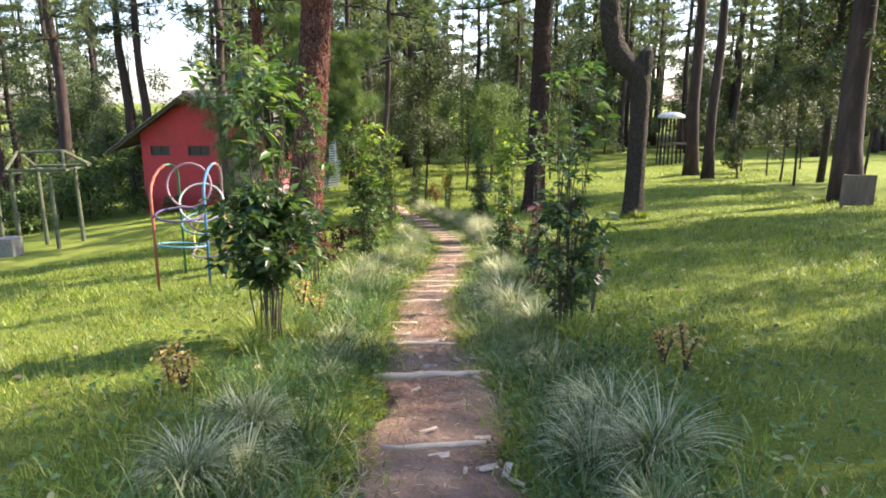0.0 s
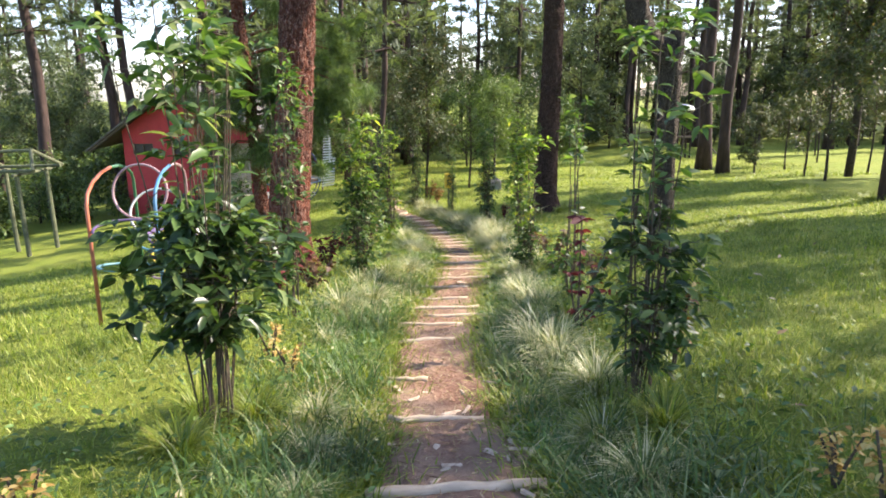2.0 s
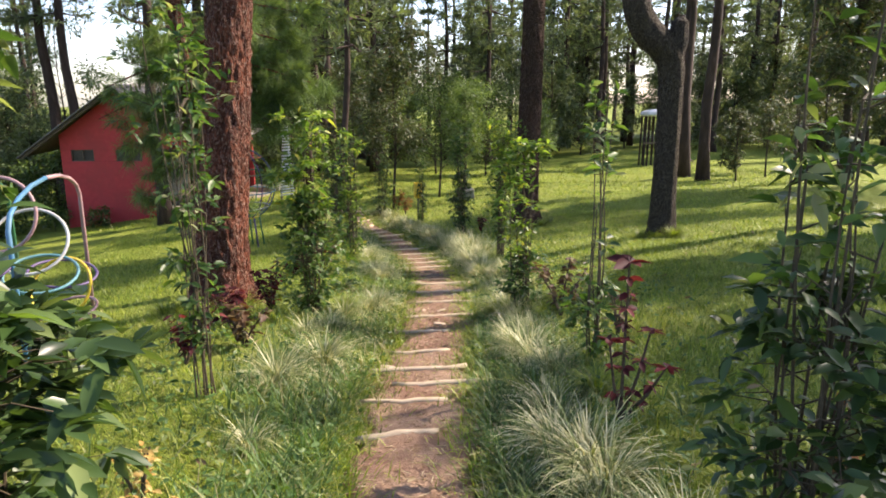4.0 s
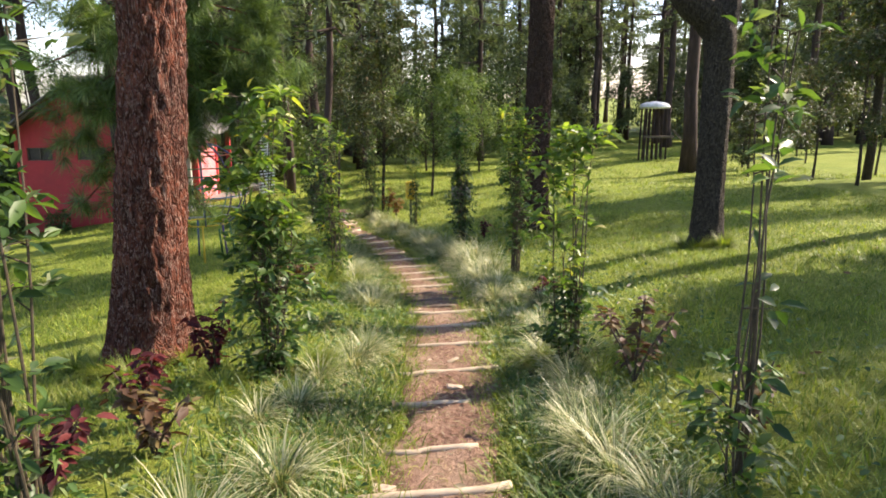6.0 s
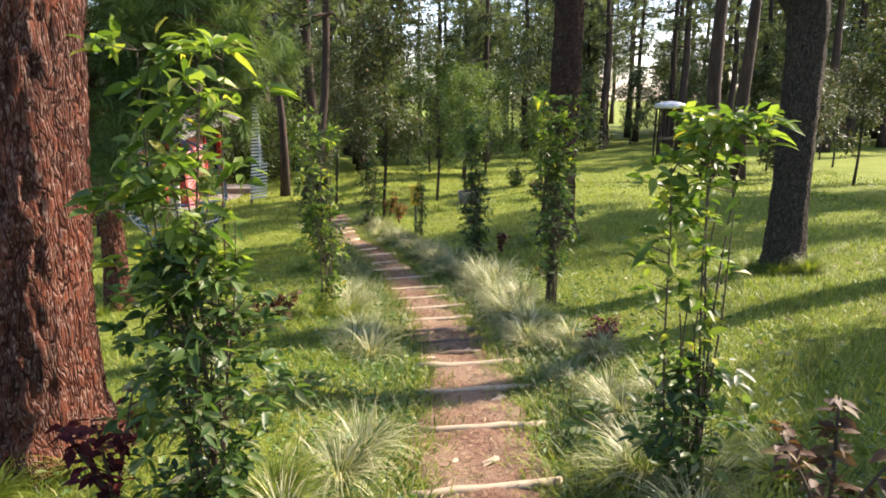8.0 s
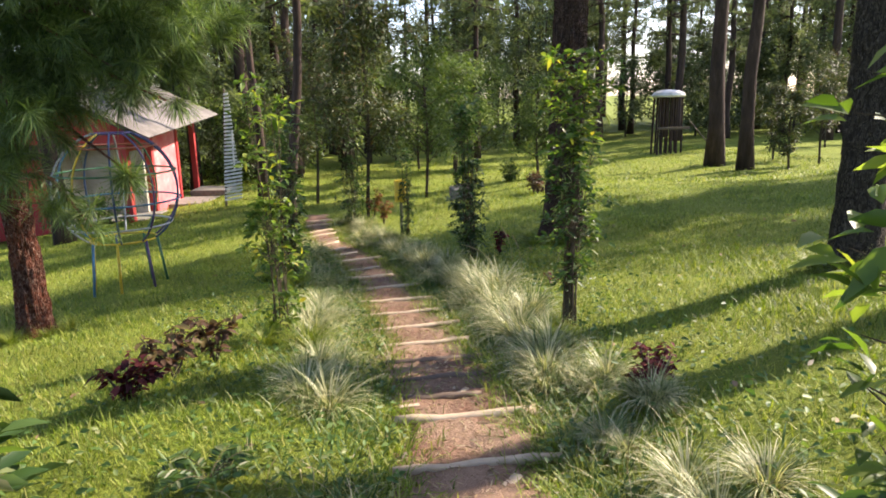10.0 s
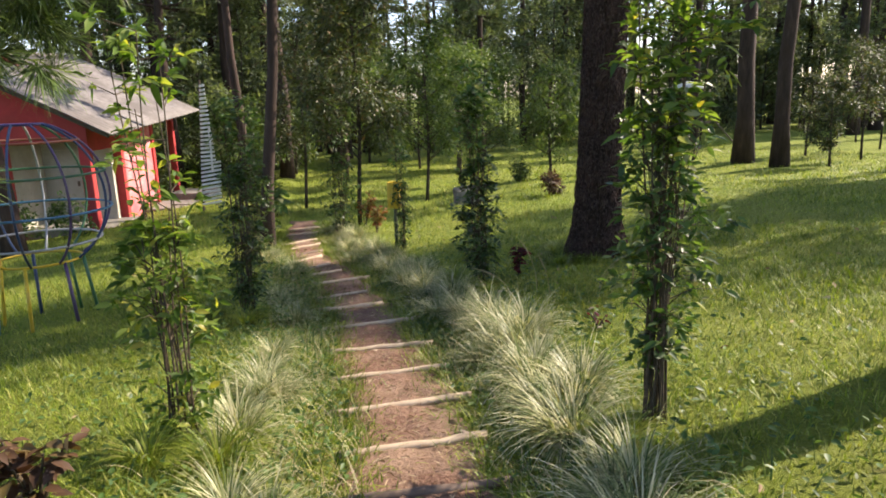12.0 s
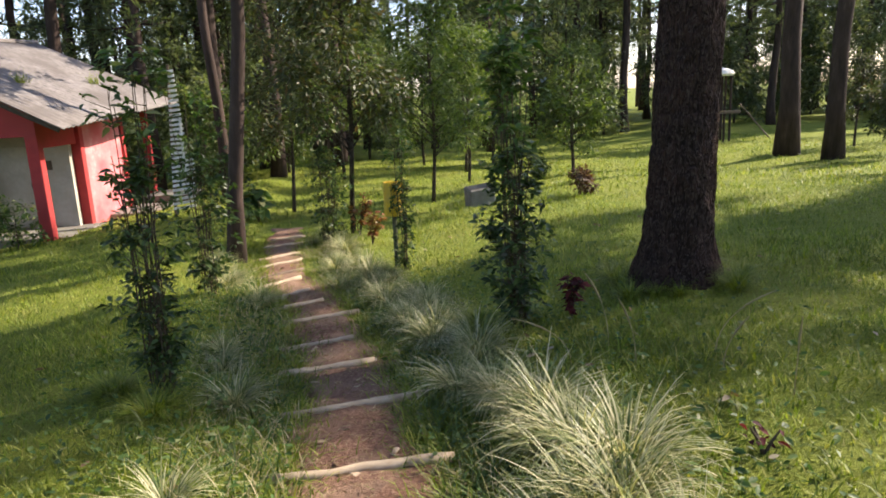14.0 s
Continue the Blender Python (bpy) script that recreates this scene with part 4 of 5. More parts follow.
def fern(x, y, size, seed):
    """A small fern of arching fronds with paired leaflets."""
    rng = np.random.default_rng(seed)
    t = empty("fern", x, y, at_land(x, y), label="small green fern beside the path", category="fern", group="ferns")
    for i in range(8):
        a = 2 * math.pi * i / 8 + rng.normal(0, 0.2)
        L = size * rng.uniform(0.7, 1.1)
        f = np.linspace(0, 1, 9)
        line = np.stack([np.cos(a) * L * f, np.sin(a) * L * f, L * (0.9 * f - 0.75 * f * f)], 1)
        fr = part("frond", tube(line, [0.003 * (1 - 0.7 * q) for q in f], 4), STEM, t)
        P, D = [], []
        for q in np.linspace(0.15, 0.98, 20):
            c = np.array([math.cos(a) * L * q, math.sin(a) * L * q, L * (0.9 * q - 0.75 * q * q)])
            for sd in (-1, 1):
                P.append(c)
                D.append((-math.sin(a) * sd + 0.5 * math.cos(a), math.cos(a) * sd + 0.5 * math.sin(a), 0.1))
        ln = size * 0.28 * np.repeat(np.sin(math.pi * np.linspace(0.25, 0.97, 20)), 2)
        V, Fc = leaves(np.array(P), np.array(D), ln, 0.25, True, 0.1, rng)
        link("leaf_blade", from_arrays("leaf_blade", V, Fc), LEAF_MID, fr)


for j, (x, y, sz) in enumerate([(0.85, 11.8, 0.36), (1.05, 11.5, 0.3), (0.95, 15.6, 0.3), (-1.0, 12.6, 0.28)]):
    fern(x, y, sz, 480 + j)

# ---- grass ----
STRIPED_LABEL = "arching clump of pale striped grass edging the path"


def grass_clump(seed):
    r = np.random.default_rng(seed)
    n = 260
    a = r.uniform(0, 6.28, n)
    P = np.stack([np.cos(a) * 0.09 * r.random(n), np.sin(a) * 0.09 * r.random(n), np.zeros(n)], 1)
    el = r.uniform(0.75, 1.5, n)
    D = np.stack([np.cos(a) * np.cos(el), np.sin(a) * np.cos(el), np.sin(el)], 1)
    return from_arrays("striped_grass", *blades(P, D, r.uniform(0.28, 0.56, n), r.uniform(0.005, 0.011, n), r.uniform(0.8, 2.1, n), 5))


CLUMPS = [grass_clump(600 + i) for i in range(6)]
rng = np.random.default_rng(31)
spots = []
for side, lo, hi in ((1, 3.7, 25.5), (-1, 3.9, 24.0)):
    y = lo
    while y < hi:
        if not (side < 0 and (6.6 < y < 7.6)):
            for _ in range((2 if rng.random() < (0.35 if y < 9 else 0.85) else 1) if side > 0 else int(rng.random() < 0.65) + int(9 < y < 16 and rng.random() < 0.5)):
                spots.append((float(path_x(y)) + side * (0.82 + rng.normal(0, 0.12)), y + rng.normal(0, 0.1), rng.uniform(0.55, 0.95) * (1.0 if y > 14.2 and side > 0 else 0.65 if side > 0 and y > 11.5 else 0.72 if y < 6 else 0.85)))
        y += rng.uniform(0.3, 0.5)
spots += [(1.15, 4.25, 0.78), (1.05, 4.7, 0.7), (-0.86, 4.6, 0.5), (-0.86, 3.95, 0.55), (0.75, 17.3, 1.05), (0.9, 17.0, 1.0), (0.7, 17.8, 0.95), (0.75, 7.6, 0.85)]
for x, y, s in spots:
    g = link("grass_clump", CLUMPS[rng.integers(6)], STRIPED)
    g.matrix_world = Matrix.Translation((x, y, at_land(x, y) - 0.01)) @ Matrix.Rotation(rng.uniform(0, 6.28), 4, "Z") @ Matrix.Scale(s, 4)
    tagged(g, STRIPED_LABEL, "grass", "striped grass along the path")


# green tufts round trunks and shrub feet
TUFTS = []
for i in range(3):
    me = grass_clump(640 + i)
    TUFTS.append(me)
rng = np.random.default_rng(44)
feet = [(-2.25, 11.75, 0.42, 16), (2.32, 20.0, 0.5, 12), (3.93, 15.6, 0.32, 9), (-4.05, 16.9, 0.3, 7), (1.09, 14.65, 0.25, 4), (0.95, 10.95, 0.3, 6), (-1.08, 10.85, 0.3, 5), (0.97, 8.65, 0.25, 4), (0.83, 19.35, 0.25, 4), (-1.62, 18.45, 0.3, 5), (8.5, 15.9, 0.45, 8), (-1.12, 6.1, 0.25, 4), (1.0, 6.35, 0.25, 4), (-1.16, 15.2, 0.3, 4)]
for fx, fy, fr, fn in feet:
    for _ in range(fn):
        a = rng.uniform(0, 6.28)
        x, y = fx + math.cos(a) * fr * rng.uniform(0.9, 1.3), fy + math.sin(a) * fr * rng.uniform(0.9, 1.3)
        g = link("grass_tuft", TUFTS[rng.integers(3)], GRASS)
        g.matrix_world = Matrix.Translation((x, y, at_land(x, y) - 0.01)) @ Matrix.Rotation(rng.uniform(0, 6.28), 4, "Z") @ Matrix.Scale(rng.uniform(0.35, 0.7), 4)
        tagged(g, "green tuft of longer grass at the foot of a plant", "grass", "grass tufts")


def lawn_grass(name, x0, x1, y0, y1, count, hmin, hmax, wide, seed, label, segs=2, on_path=0.18):
    """Short blades over a stretch of lawn, thin on the trodden path."""
    r = np.random.default_rng(seed)
    x, y = r.uniform(x0, x1, count), r.uniform(y0, y1, count)
    u = np.abs(x - path_x(y))
    patch = 0.5 + 0.5 * np.sin(x * 1.9 + 0.8 * y) * np.sin(1.3 * y - 0.9 * x + 1)
    keep = (u > 0.30 + 0.14 * r.random(count) + 0.12 * (y < 5.7)) | ((r.random(count) < on_path) & (u > 0.08)) | (y > 27.3)
    keep &= r.random(count) < 0.55 + 0.45 * patch
    x, y, patch = x[keep], y[keep], patch[keep]
    n = len(x)
    a = r.uniform(0, 6.28, n)
    el = r.uniform(0.7, 1.5, n)
    P = np.stack([x, y, land(x, y) - 0.006], 1)
    D = np.stack([np.cos(a) * np.cos(el), np.sin(a) * np.cos(el), np.sin(el)], 1)
    ob = link(name, from_arrays(name, *blades(P, D, r.uniform(hmin, hmax, n) * (0.7 + 0.6 * patch), wide * r.uniform(0.7, 1.4, n), r.uniform(0.3, 1.3, n), segs)), GRASS)
    return tagged(ob, label, "grass", kind="stuff")


lawn_grass("grass", -3.4, 5.2, 2.4, 13, 170000, 0.02, 0.075, 0.007, 11, "short dense lawn turf", segs=1, on_path=0.03)
lawn_grass("grass", -3.4, 5.2, 13, 21, 130000, 0.02, 0.075, 0.008, 12, "short dense lawn turf", segs=1, on_path=0.03)
lawn_grass("grass", -3.2, 3.4, 2.2, 16, 60000, 0.05, 0.13, 0.005, 1, "green grass blades beside the path")
lawn_grass("grass", -3.6, 3.4, 16, 27, 45000, 0.04, 0.12, 0.007, 2, "green grass blades beside the path")
lawn_grass("grass", 3.4, 9.5, 4, 26, 70000, 0.04, 0.10, 0.009, 3, "short sunlit lawn grass")
lawn_grass("grass", -9, -3.4, 5, 26, 70000, 0.04, 0.12, 0.009, 4, "short lawn grass under the play frames")
lawn_grass("grass", -12, 16, 26, 46, 45000, 0.06, 0.16, 0.018, 5, "short lawn grass further off")
r = np.random.default_rng(76)
n = 26000
y = r.uniform(2.2, 26, n)
side = r.choice([-1, 1], n)
u = np.abs(r.normal(0.385, 0.105, n)) + 0.10 * (y < 5.7)
x = path_x(y) + side * u
a = np.where(side > 0, math.pi, 0) + r.normal(0, 1.2, n)
el = r.uniform(0.5, 1.45, n)
fringe = link("path_fringe", from_arrays("path_fringe", *blades(np.stack([x, y, land(x, y) - 0.004], 1), np.stack([np.cos(a) * np.cos(el), np.sin(a) * np.cos(el), np.sin(el)], 1), r.uniform(0.05, 0.16, n), r.uniform(0.004, 0.009, n), r.uniform(0.3, 1.7, n), 3)), GRASS)
tagged(fringe, "grass hanging over the edges of the earth path", "grass", kind="stuff")
r = np.random.default_rng(77)
n = 26000
x, y = r.uniform(-2.6, 2.8, n), r.uniform(2.2, 22, n)
u = np.abs(x - path_x(y))
keep = (u > 0.33) & (r.random(n) < np.clip(1.35 - u * 0.5, 0.12, 1))
x, y = x[keep], y[keep]
a = r.uniform(0, 6.28, len(x))
weeds = link("weeds", from_arrays("weeds", *leaves(np.stack([x, y, land(x, y) + r.uniform(0.005, 0.09, len(x))], 1), np.stack([np.cos(a), np.sin(a), r.uniform(-0.1, 0.7, len(x))], 1), 0.05, 0.026, True, 0.2, r)), EDGE_GRASS)
tagged(weeds, "small broad-leaved weeds in the grass", "weeds", kind="stuff")
n = 320
x, y = r.uniform(-3, 5.5, n), r.uniform(2.5, 24, n)
a = r.uniform(0, 6.28, n)
fallen = link("fallen_leaves", from_arrays("fallen_leaves", *leaves(np.stack([x, y, land(x, y) + 0.03], 1), np.stack([np.cos(a), np.sin(a), r.normal(0.1, 0.2, n)], 1), 0.075, 0.03, True, 0.1, r)), DRY_LEAF)
tagged(fallen, "dry fallen leaves on grass and path", "leaves", kind="stuff")
n = 8500
y = r.uniform(2.5, 22, n)
x = path_x(y) + r.normal(0, 0.24, n)
a = r.uniform(0, 6.28, n)
litter = link("litter", from_arrays("litter", *leaves(np.stack([x, y, land(x, y, False) + 0.022], 1), np.stack([np.cos(a), np.sin(a), r.normal(0.03, 0.08, n)], 1), 0.05, 0.006, True, 0.02, r)), DRY_LEAF)
tagged(litter, "straw and twigs lying on the earth path", "litter", kind="stuff")

n = 15000
y = r.uniform(3, 25, n)
side = r.choice([-1, 1], n)
x = path_x(y) + side * np.abs(r.normal(0.55, 0.26, n))
keep = (np.abs(x - path_x(y)) > 0.3) & (np.sin(y * 2.3 + side) + np.sin(y * 0.9 + 2 * x) + 1.6 * r.random(n) > 0.3)
x, y, side = x[keep], y[keep], side[keep]
n = len(x)
a, el = r.uniform(0, 6.28, n), r.uniform(0.1, 1.35, n)
straw = link("dry_grass", from_arrays("dry_grass", *blades(np.stack([x, y, land(x, y) + 0.004], 1), np.stack([np.cos(a) * np.cos(el), np.sin(a) * np.cos(el), np.sin(el)], 1), r.uniform(0.08, 0.24, n), r.uniform(0.003, 0.006, n), r.uniform(0.3, 1.6, n), 3)), DRY_GRASS)
tagged(straw, "dry straw-coloured grass among the green beside the path", "grass", kind="stuff")

# lush dark green grass on both banks of the path
r = np.random.default_rng(81)
n = 34000
y = r.uniform(2.6, 24, n)
y = np.where(r.random(n) < 0.5, r.uniform(2.6, 11.5, n), y)
side = r.choice([-1, 1], n)
u = 0.42 + 0.10 * (y < 5.7) + np.abs(r.normal(0.0, 0.36, n))
x = path_x(y) + side * u
keep = (np.sin(2.7 * y + 3 * side) * np.sin(4.1 * u + 1.3 * y) + 1.3 * r.random(n) > 0.1) & ((side > 0) | (r.random(n) < 0.8))
x, y, side, u = x[keep], y[keep], side[keep], u[keep]
n = len(x)
a, el = r.uniform(0, 6.28, n), r.uniform(0.6, 1.5, n)
lush = link("bank_grass", from_arrays("bank_grass", *blades(np.stack([x, y, land(x, y) - 0.006], 1), np.stack([np.cos(a) * np.cos(el), np.sin(a) * np.cos(el), np.sin(el)], 1), r.uniform(0.10, 0.26, n) * np.where(y < 9, 1.1, 0.85), r.uniform(0.005, 0.010, n), r.uniform(0.4, 1.9, n), 3)), EDGE_GRASS)
tagged(lush, "lush dark green grass on the banks of the path", "grass", kind="stuff")


def stalk(x, y, height, bend, seed):
    """One tall dry grass stem with a thin seed head."""
    z = at_land(x, y)
    f = np.linspace(0, 1, 8)
    t = empty("grass_stalk", x, y, z, label="tall pale dry grass stalk standing in the lawn", category="grass stalk", group="grass stalks")
    line = [(bend * q * q * height, 0.1 * bend * q * height, height * (q - 0.35 * abs(bend) * q * q)) for q in f]
    part("stem", tube(line, [0.004 * (1 - 0.6 * q) for q in f], 5), DRY_GRASS, t)
    part("seed_head", tube(line[4:], [0.003, 0.007, 0.006, 0.002], 6, 0.2, seed), DRY_GRASS, t)


for j, (x, y, h, b) in enumerate([(1.9, 17.45, 0.42, 0.02), (1.82, 18.15, 0.5, 0.75), (1.3, 18.6, 0.6, -0.3), (1.35, 18.2, 0.5, -0.25), (1.0, 18.4, 0.5, -0.8), (1.75, 17.9, 0.35, 0.4)]):
    stalk(x, y, h, b, j)

# ---- log steps: left end, right end, radius, rotten ----
LOGS = [(-0.13, 4.55, 0.40, 4.62, 0.018, 0), (-0.32, 5.66, 0.48, 5.76, 0.030, 0), (-0.31, 6.5, 0.23, 6.52, 0.022, 0), (-0.40, 7.22, -0.12, 7.21, 0.018, 0), (-0.40, 8.15, 0.06, 8.24, 0.024, 0),
        (-0.45, 8.71, 0.13, 8.75, 0.022, 0), (-0.24, 9.06, 0.42, 9.12, 0.024, 0), (-0.53, 9.40, 0.30, 9.48, 0.024, 0), (-0.32, 9.9, 0.19, 9.95, 0.022, 0), (-0.29, 10.64, 0.21, 10.66, 0.022, 0), (-0.30, 11.29, 0.48, 11.39, 0.024, 0),
        (-0.22, 12.1, 0.56, 12.17, 0.024, 0), (-0.24, 12.82, 0.61, 12.89, 0.026, 0), (-0.23, 13.47, 0.61, 13.54, 0.034, 0), (-0.17, 13.85, 0.33, 13.9, 0.024, 1), (-0.22, 14.24, 0.40, 14.32, 0.024, 1), (-0.34, 14.70, 0.44, 14.80, 0.026, 1),
        (-0.40, 15.2, 0.39, 15.36, 0.026, 0), (-0.56, 15.86, 0.37, 16.04, 0.028, 0), (-0.63, 16.60, 0.25, 16.80, 0.028, 0), (-0.75, 17.42, 0.18, 17.57, 0.03, 0), (-0.85, 18.32, 0.08, 18.56, 0.03, 0),
        (-1.02, 19.14, -0.32, 19.32, 0.032, 0), (-1.15, 19.74, -0.55, 20.02, 0.028, 0), (-1.28, 20.63, -0.56, 20.9, 0.03, 0), (-1.53, 21.15, -1.0, 21.5, 0.028, 0), (-1.62, 21.7, -1.22, 22.05, 0.026, 0), (-2.0, 22.14, -1.44, 22.72, 0.03, 0),
        (-2.07, 22.8, -1.5, 23.3, 0.028, 1), (-2.24, 23.55, -1.62, 24.05, 0.028, 0), (-2.35, 24.17, -1.75, 24.6, 0.028, 0), (-2.48, 25.3, -1.85, 25.6, 0.03, 0), (-2.5, 26.1, -1.92, 26.3, 0.03, 0)]
for j, (xa, ya, xb, yb, rad, old) in enumerate(LOGS):
    rr = random.Random(j)
    L = math.hypot(xb - xa, yb - ya)
    pts = [(L * (f - 0.5), rr.uniform(-0.012, 0.012), rr.uniform(-0.006, 0.006)) for f in np.linspace(0, 1, 7)]
    ob = part("step_log", tube(pts, [rad * rr.uniform(0.85, 1.12) for _ in range(7)], 9, 0.06, j), LOG_DARK if old else LOG, None, smooth=True)
    za, zb = float(land(xa, ya, False)), float(land(xb, yb, False))
    cx, cy = (xa + xb) / 2, (ya + yb) / 2
    ob.matrix_world = Matrix.Translation((cx, cy, float(land(cx, cy, False)) + 0.012 + rad * 0.12)) @ Matrix.Rotation(math.atan2(yb - ya, xb - xa), 4, "Z")
    tagged(ob, "dark rotten log laid across the earth path" if old else "pale peeled log laid across the earth path as a step", "log", "log steps of the path")

# wood chips on the path
for j in range(46):
    rr = random.Random(900 + j)
    y = rr.uniform(4.2, 7.0) if j < 26 else rr.uniform(7, 20)
    x = float(path_x(y)) + rr.uniform(-0.34, 0.38)
    L, W, H = rr.uniform(0.04, 0.13), rr.uniform(0.012, 0.04), rr.uniform(0.006, 0.015)
    bm = box(-L / 2, L / 2, -W / 2, W / 2, 0, H, 0.003)
    for v in bm.verts:
        v.co += Vector((rr.uniform(-0.2, 0.2) * W, rr.uniform(-0.3, 0.3) * W, 0))
    ob = part("wood_chip", bm, CHIP)
    ob.matrix_world = pose(x, y, float(land(x, y, False)) + 0.012, rr.uniform(-6, 6), rr.uniform(-8, 8), rr.uniform(0, 180))
    tagged(ob, "pale chip of split wood on the path", "wood chip", "wood chips")

# ---- the red house ----
HX0, HXM, HX1, HY0, HY1, HB = -12.96, -9.75, -7.9, 29.0, 35.0, -3.6
RIDGE_X, RZ0, RZ1 = -10.75, 1.66, 1.92
EAVE_L, EL0, EL1 = -14.15, -0.72, -0.45
EAVE_R, ER0, ER1 = -6.9, -0.30, 0.08
house = empty("house", -10.4, 32, at_land(-10.4, 29), label="small red-painted house with a grey corrugated gable roof and porch", category="house")


def hpart(name, bm, material, parent=house, label=""):
    """A part given in the place's own coordinates."""
    for v in bm.verts:
        v.co -= house.location
    return part(name, bm, material, parent, label)


def roof_z(x, y):
    f = (y - HY0) / (HY1 - HY0)
    rz = RZ0 + (RZ1 - RZ0) * f
    if x < RIDGE_X:
        return rz + (EL0 + (EL1 - EL0) * f - rz) * (RIDGE_X - x) / (RIDGE_X - EAVE_L)
    return rz + (ER0 + (ER1 - ER0) * f - rz) * (x - RIDGE_X) / (EAVE_R - RIDGE_X)


def gable_wall(x0, x1, y, z0, z1=None, t=0.16):
    """A stretch of gable wall from z0 up to z1, or up to the roof."""
    if z1 is not None:
        return box(x0, x1, y, y + t, z0, z1, 0.004)
    xs = [x0] + [RIDGE_X] * (x0 < RIDGE_X < x1) + [x1]
    return prism([(x0, z0), (x1, z0)] + [(x, roof_z(x, HY0) - 0.06) for x in reversed(xs)], y, y + t)


WIN = [(-12.6, -11.8), (-11.02, -10.1)]
WZ0, WZ1 = -0.88, -0.46
hpart("wall", gable_wall(HX0, HXM, HY0, HB, WZ0), RED_WALL)
hpart("wall", gable_wall(HX0, -7.78, HY0, WZ1), RED_WALL)
for a, b in ((HX0, WIN[0][0]), (WIN[0][1], WIN[1][0]), (WIN[1][1], HXM)):
    hpart("wall", gable_wall(a, b, HY0, WZ0, WZ1), RED_WALL)
for a, b in WIN:
    w = hpart("window", box(a, b, HY0 + 0.10, HY0 + 0.13, WZ0, WZ1, 0), GLASS_DARK, house, "dark narrow vent window")
    for q in ((a, b, WZ1 - 0.035, WZ1), (a, b, WZ0, WZ0 + 0.035), (a, a + 0.035, WZ0 + 0.035, WZ1 - 0.035), (b - 0.035, b, WZ0 + 0.035, WZ1 - 0.035), ((a + b) / 2 - 0.018, (a + b) / 2 + 0.018, WZ0 + 0.035, WZ1 - 0.035)):
        hpart("window_frame", box(q[0], q[1], HY0 + 0.03, HY0 + 0.098, q[2], q[3], 0.004), TIMBER, w)
hpart("wall", box(HX0, HX0 + 0.16, HY0 + 0.162, 32.838, HB, -0.05, 0.004), RED_WALL)
hpart("wall", box(HX0, -7.982, 32.84, 33.0, HB, -0.05, 0.004), RED_WALL)
hpart("partition_wall", box(HXM - 0.16, HXM, HY0 + 0.162, 30.6, HB, -0.1, 0.004), CREAM_WALL, house, "cream inner porch wall")
hpart("porch_wall", box(HXM, -7.95, 30.6, 30.76, HB, -0.2, 0.004), CREAM_WALL, house, "cream porch wall with a small notice")
d = hpart("door", box(-9.55, -8.75, 30.54, 30.597, -2.62, -0.75, 0.006), CREAM_WALL, house, "cream panelled door")
hpart("handle", box(-8.87, -8.81, 30.50, 30.537, -1.72, -1.58, 0.006), TIMBER, d)
hpart("notice", box(-8.55, -8.37, 30.58, 30.597, -1.3, -1.08, 0.003), TIMBER, house, "small dark notice board")
hpart("wall", box(-7.98, -7.82, 31.05, 33.2, HB, -0.15, 0.004), PINK_WALL, house, "faded pink side wall with peeling paint")
for px_, py_, w_ in ((-7.9, 29.08, 0.13), (-7.86, 30.86, 0.12), (-7.86, 33.3, 0.09), (-7.75, 34.9, 0.09)):
    hpart("post", box(px_ - w_, px_ + w_, py_ - 0.075, py_ + w_, HB, roof_z(px_, py_) - 0.09, 0.012), RED_WALL, house, "red-painted porch post")
hpart("fascia_beam", box(-7.97, -7.83, 29.22, 30.77, -0.72, roof_z(-7.8, 30) - 0.1, 0.008), RED_WALL)
hpart("plinth", box(HXM, -7.5, 29.2, 31.0, HB, -2.66, 0.02), CONCRETE)
hpart("step", box(-7.49, -6.95, 29.5, 31.2, HB, -2.72, 0.02), CONCRETE)
hpart("step", box(-7.8, -6.6, 31.9, 33.6, HB, -2.62, 0.02), CONCRETE)
hpart("step", box(-7.7, -6.4, 33.9, 35.2, HB, -2.45, 0.02), CONCRETE)


def roof_slope(x_in, x_out, y0, y1):
    """A corrugated sheet slope with thickness."""
    m, n = 140, 8
    V = []
    for lift in (0.0, -0.03):
        for i in range(m + 1):
            y = y0 + (y1 - y0) * i / m
            for j in range(n + 1):
                x = x_in + (x_out - x_in) * j / n
                V.append((x, y, roof_z(x, y) + 0.05 + 0.018 * math.cos(i * math.pi / 2) + lift + (0.012 if j in (3, 6) else 0)))
    k = (m + 1) * (n + 1)
    q = np.arange(k).reshape(m + 1, n + 1)
    top = np.stack([q[:-1, :-1], q[1:, :-1], q[1:, 1:], q[:-1, 1:]], -1).reshape(-1, 4)
    rim = np.concatenate([q[0, :], q[1:, -1], q[-1, -2::-1], q[-2:0:-1, 0]])
    side = np.stack([rim, np.roll(rim, -1), np.roll(rim, -1) + k, rim + k], -1)
    bm = bmesh.new()
    me = from_arrays("roof", np.array(V), np.concatenate([top, top[:, ::-1] + k, side]))
    bm.from_mesh(me)
    bpy.data.meshes.remove(me)
    return bm


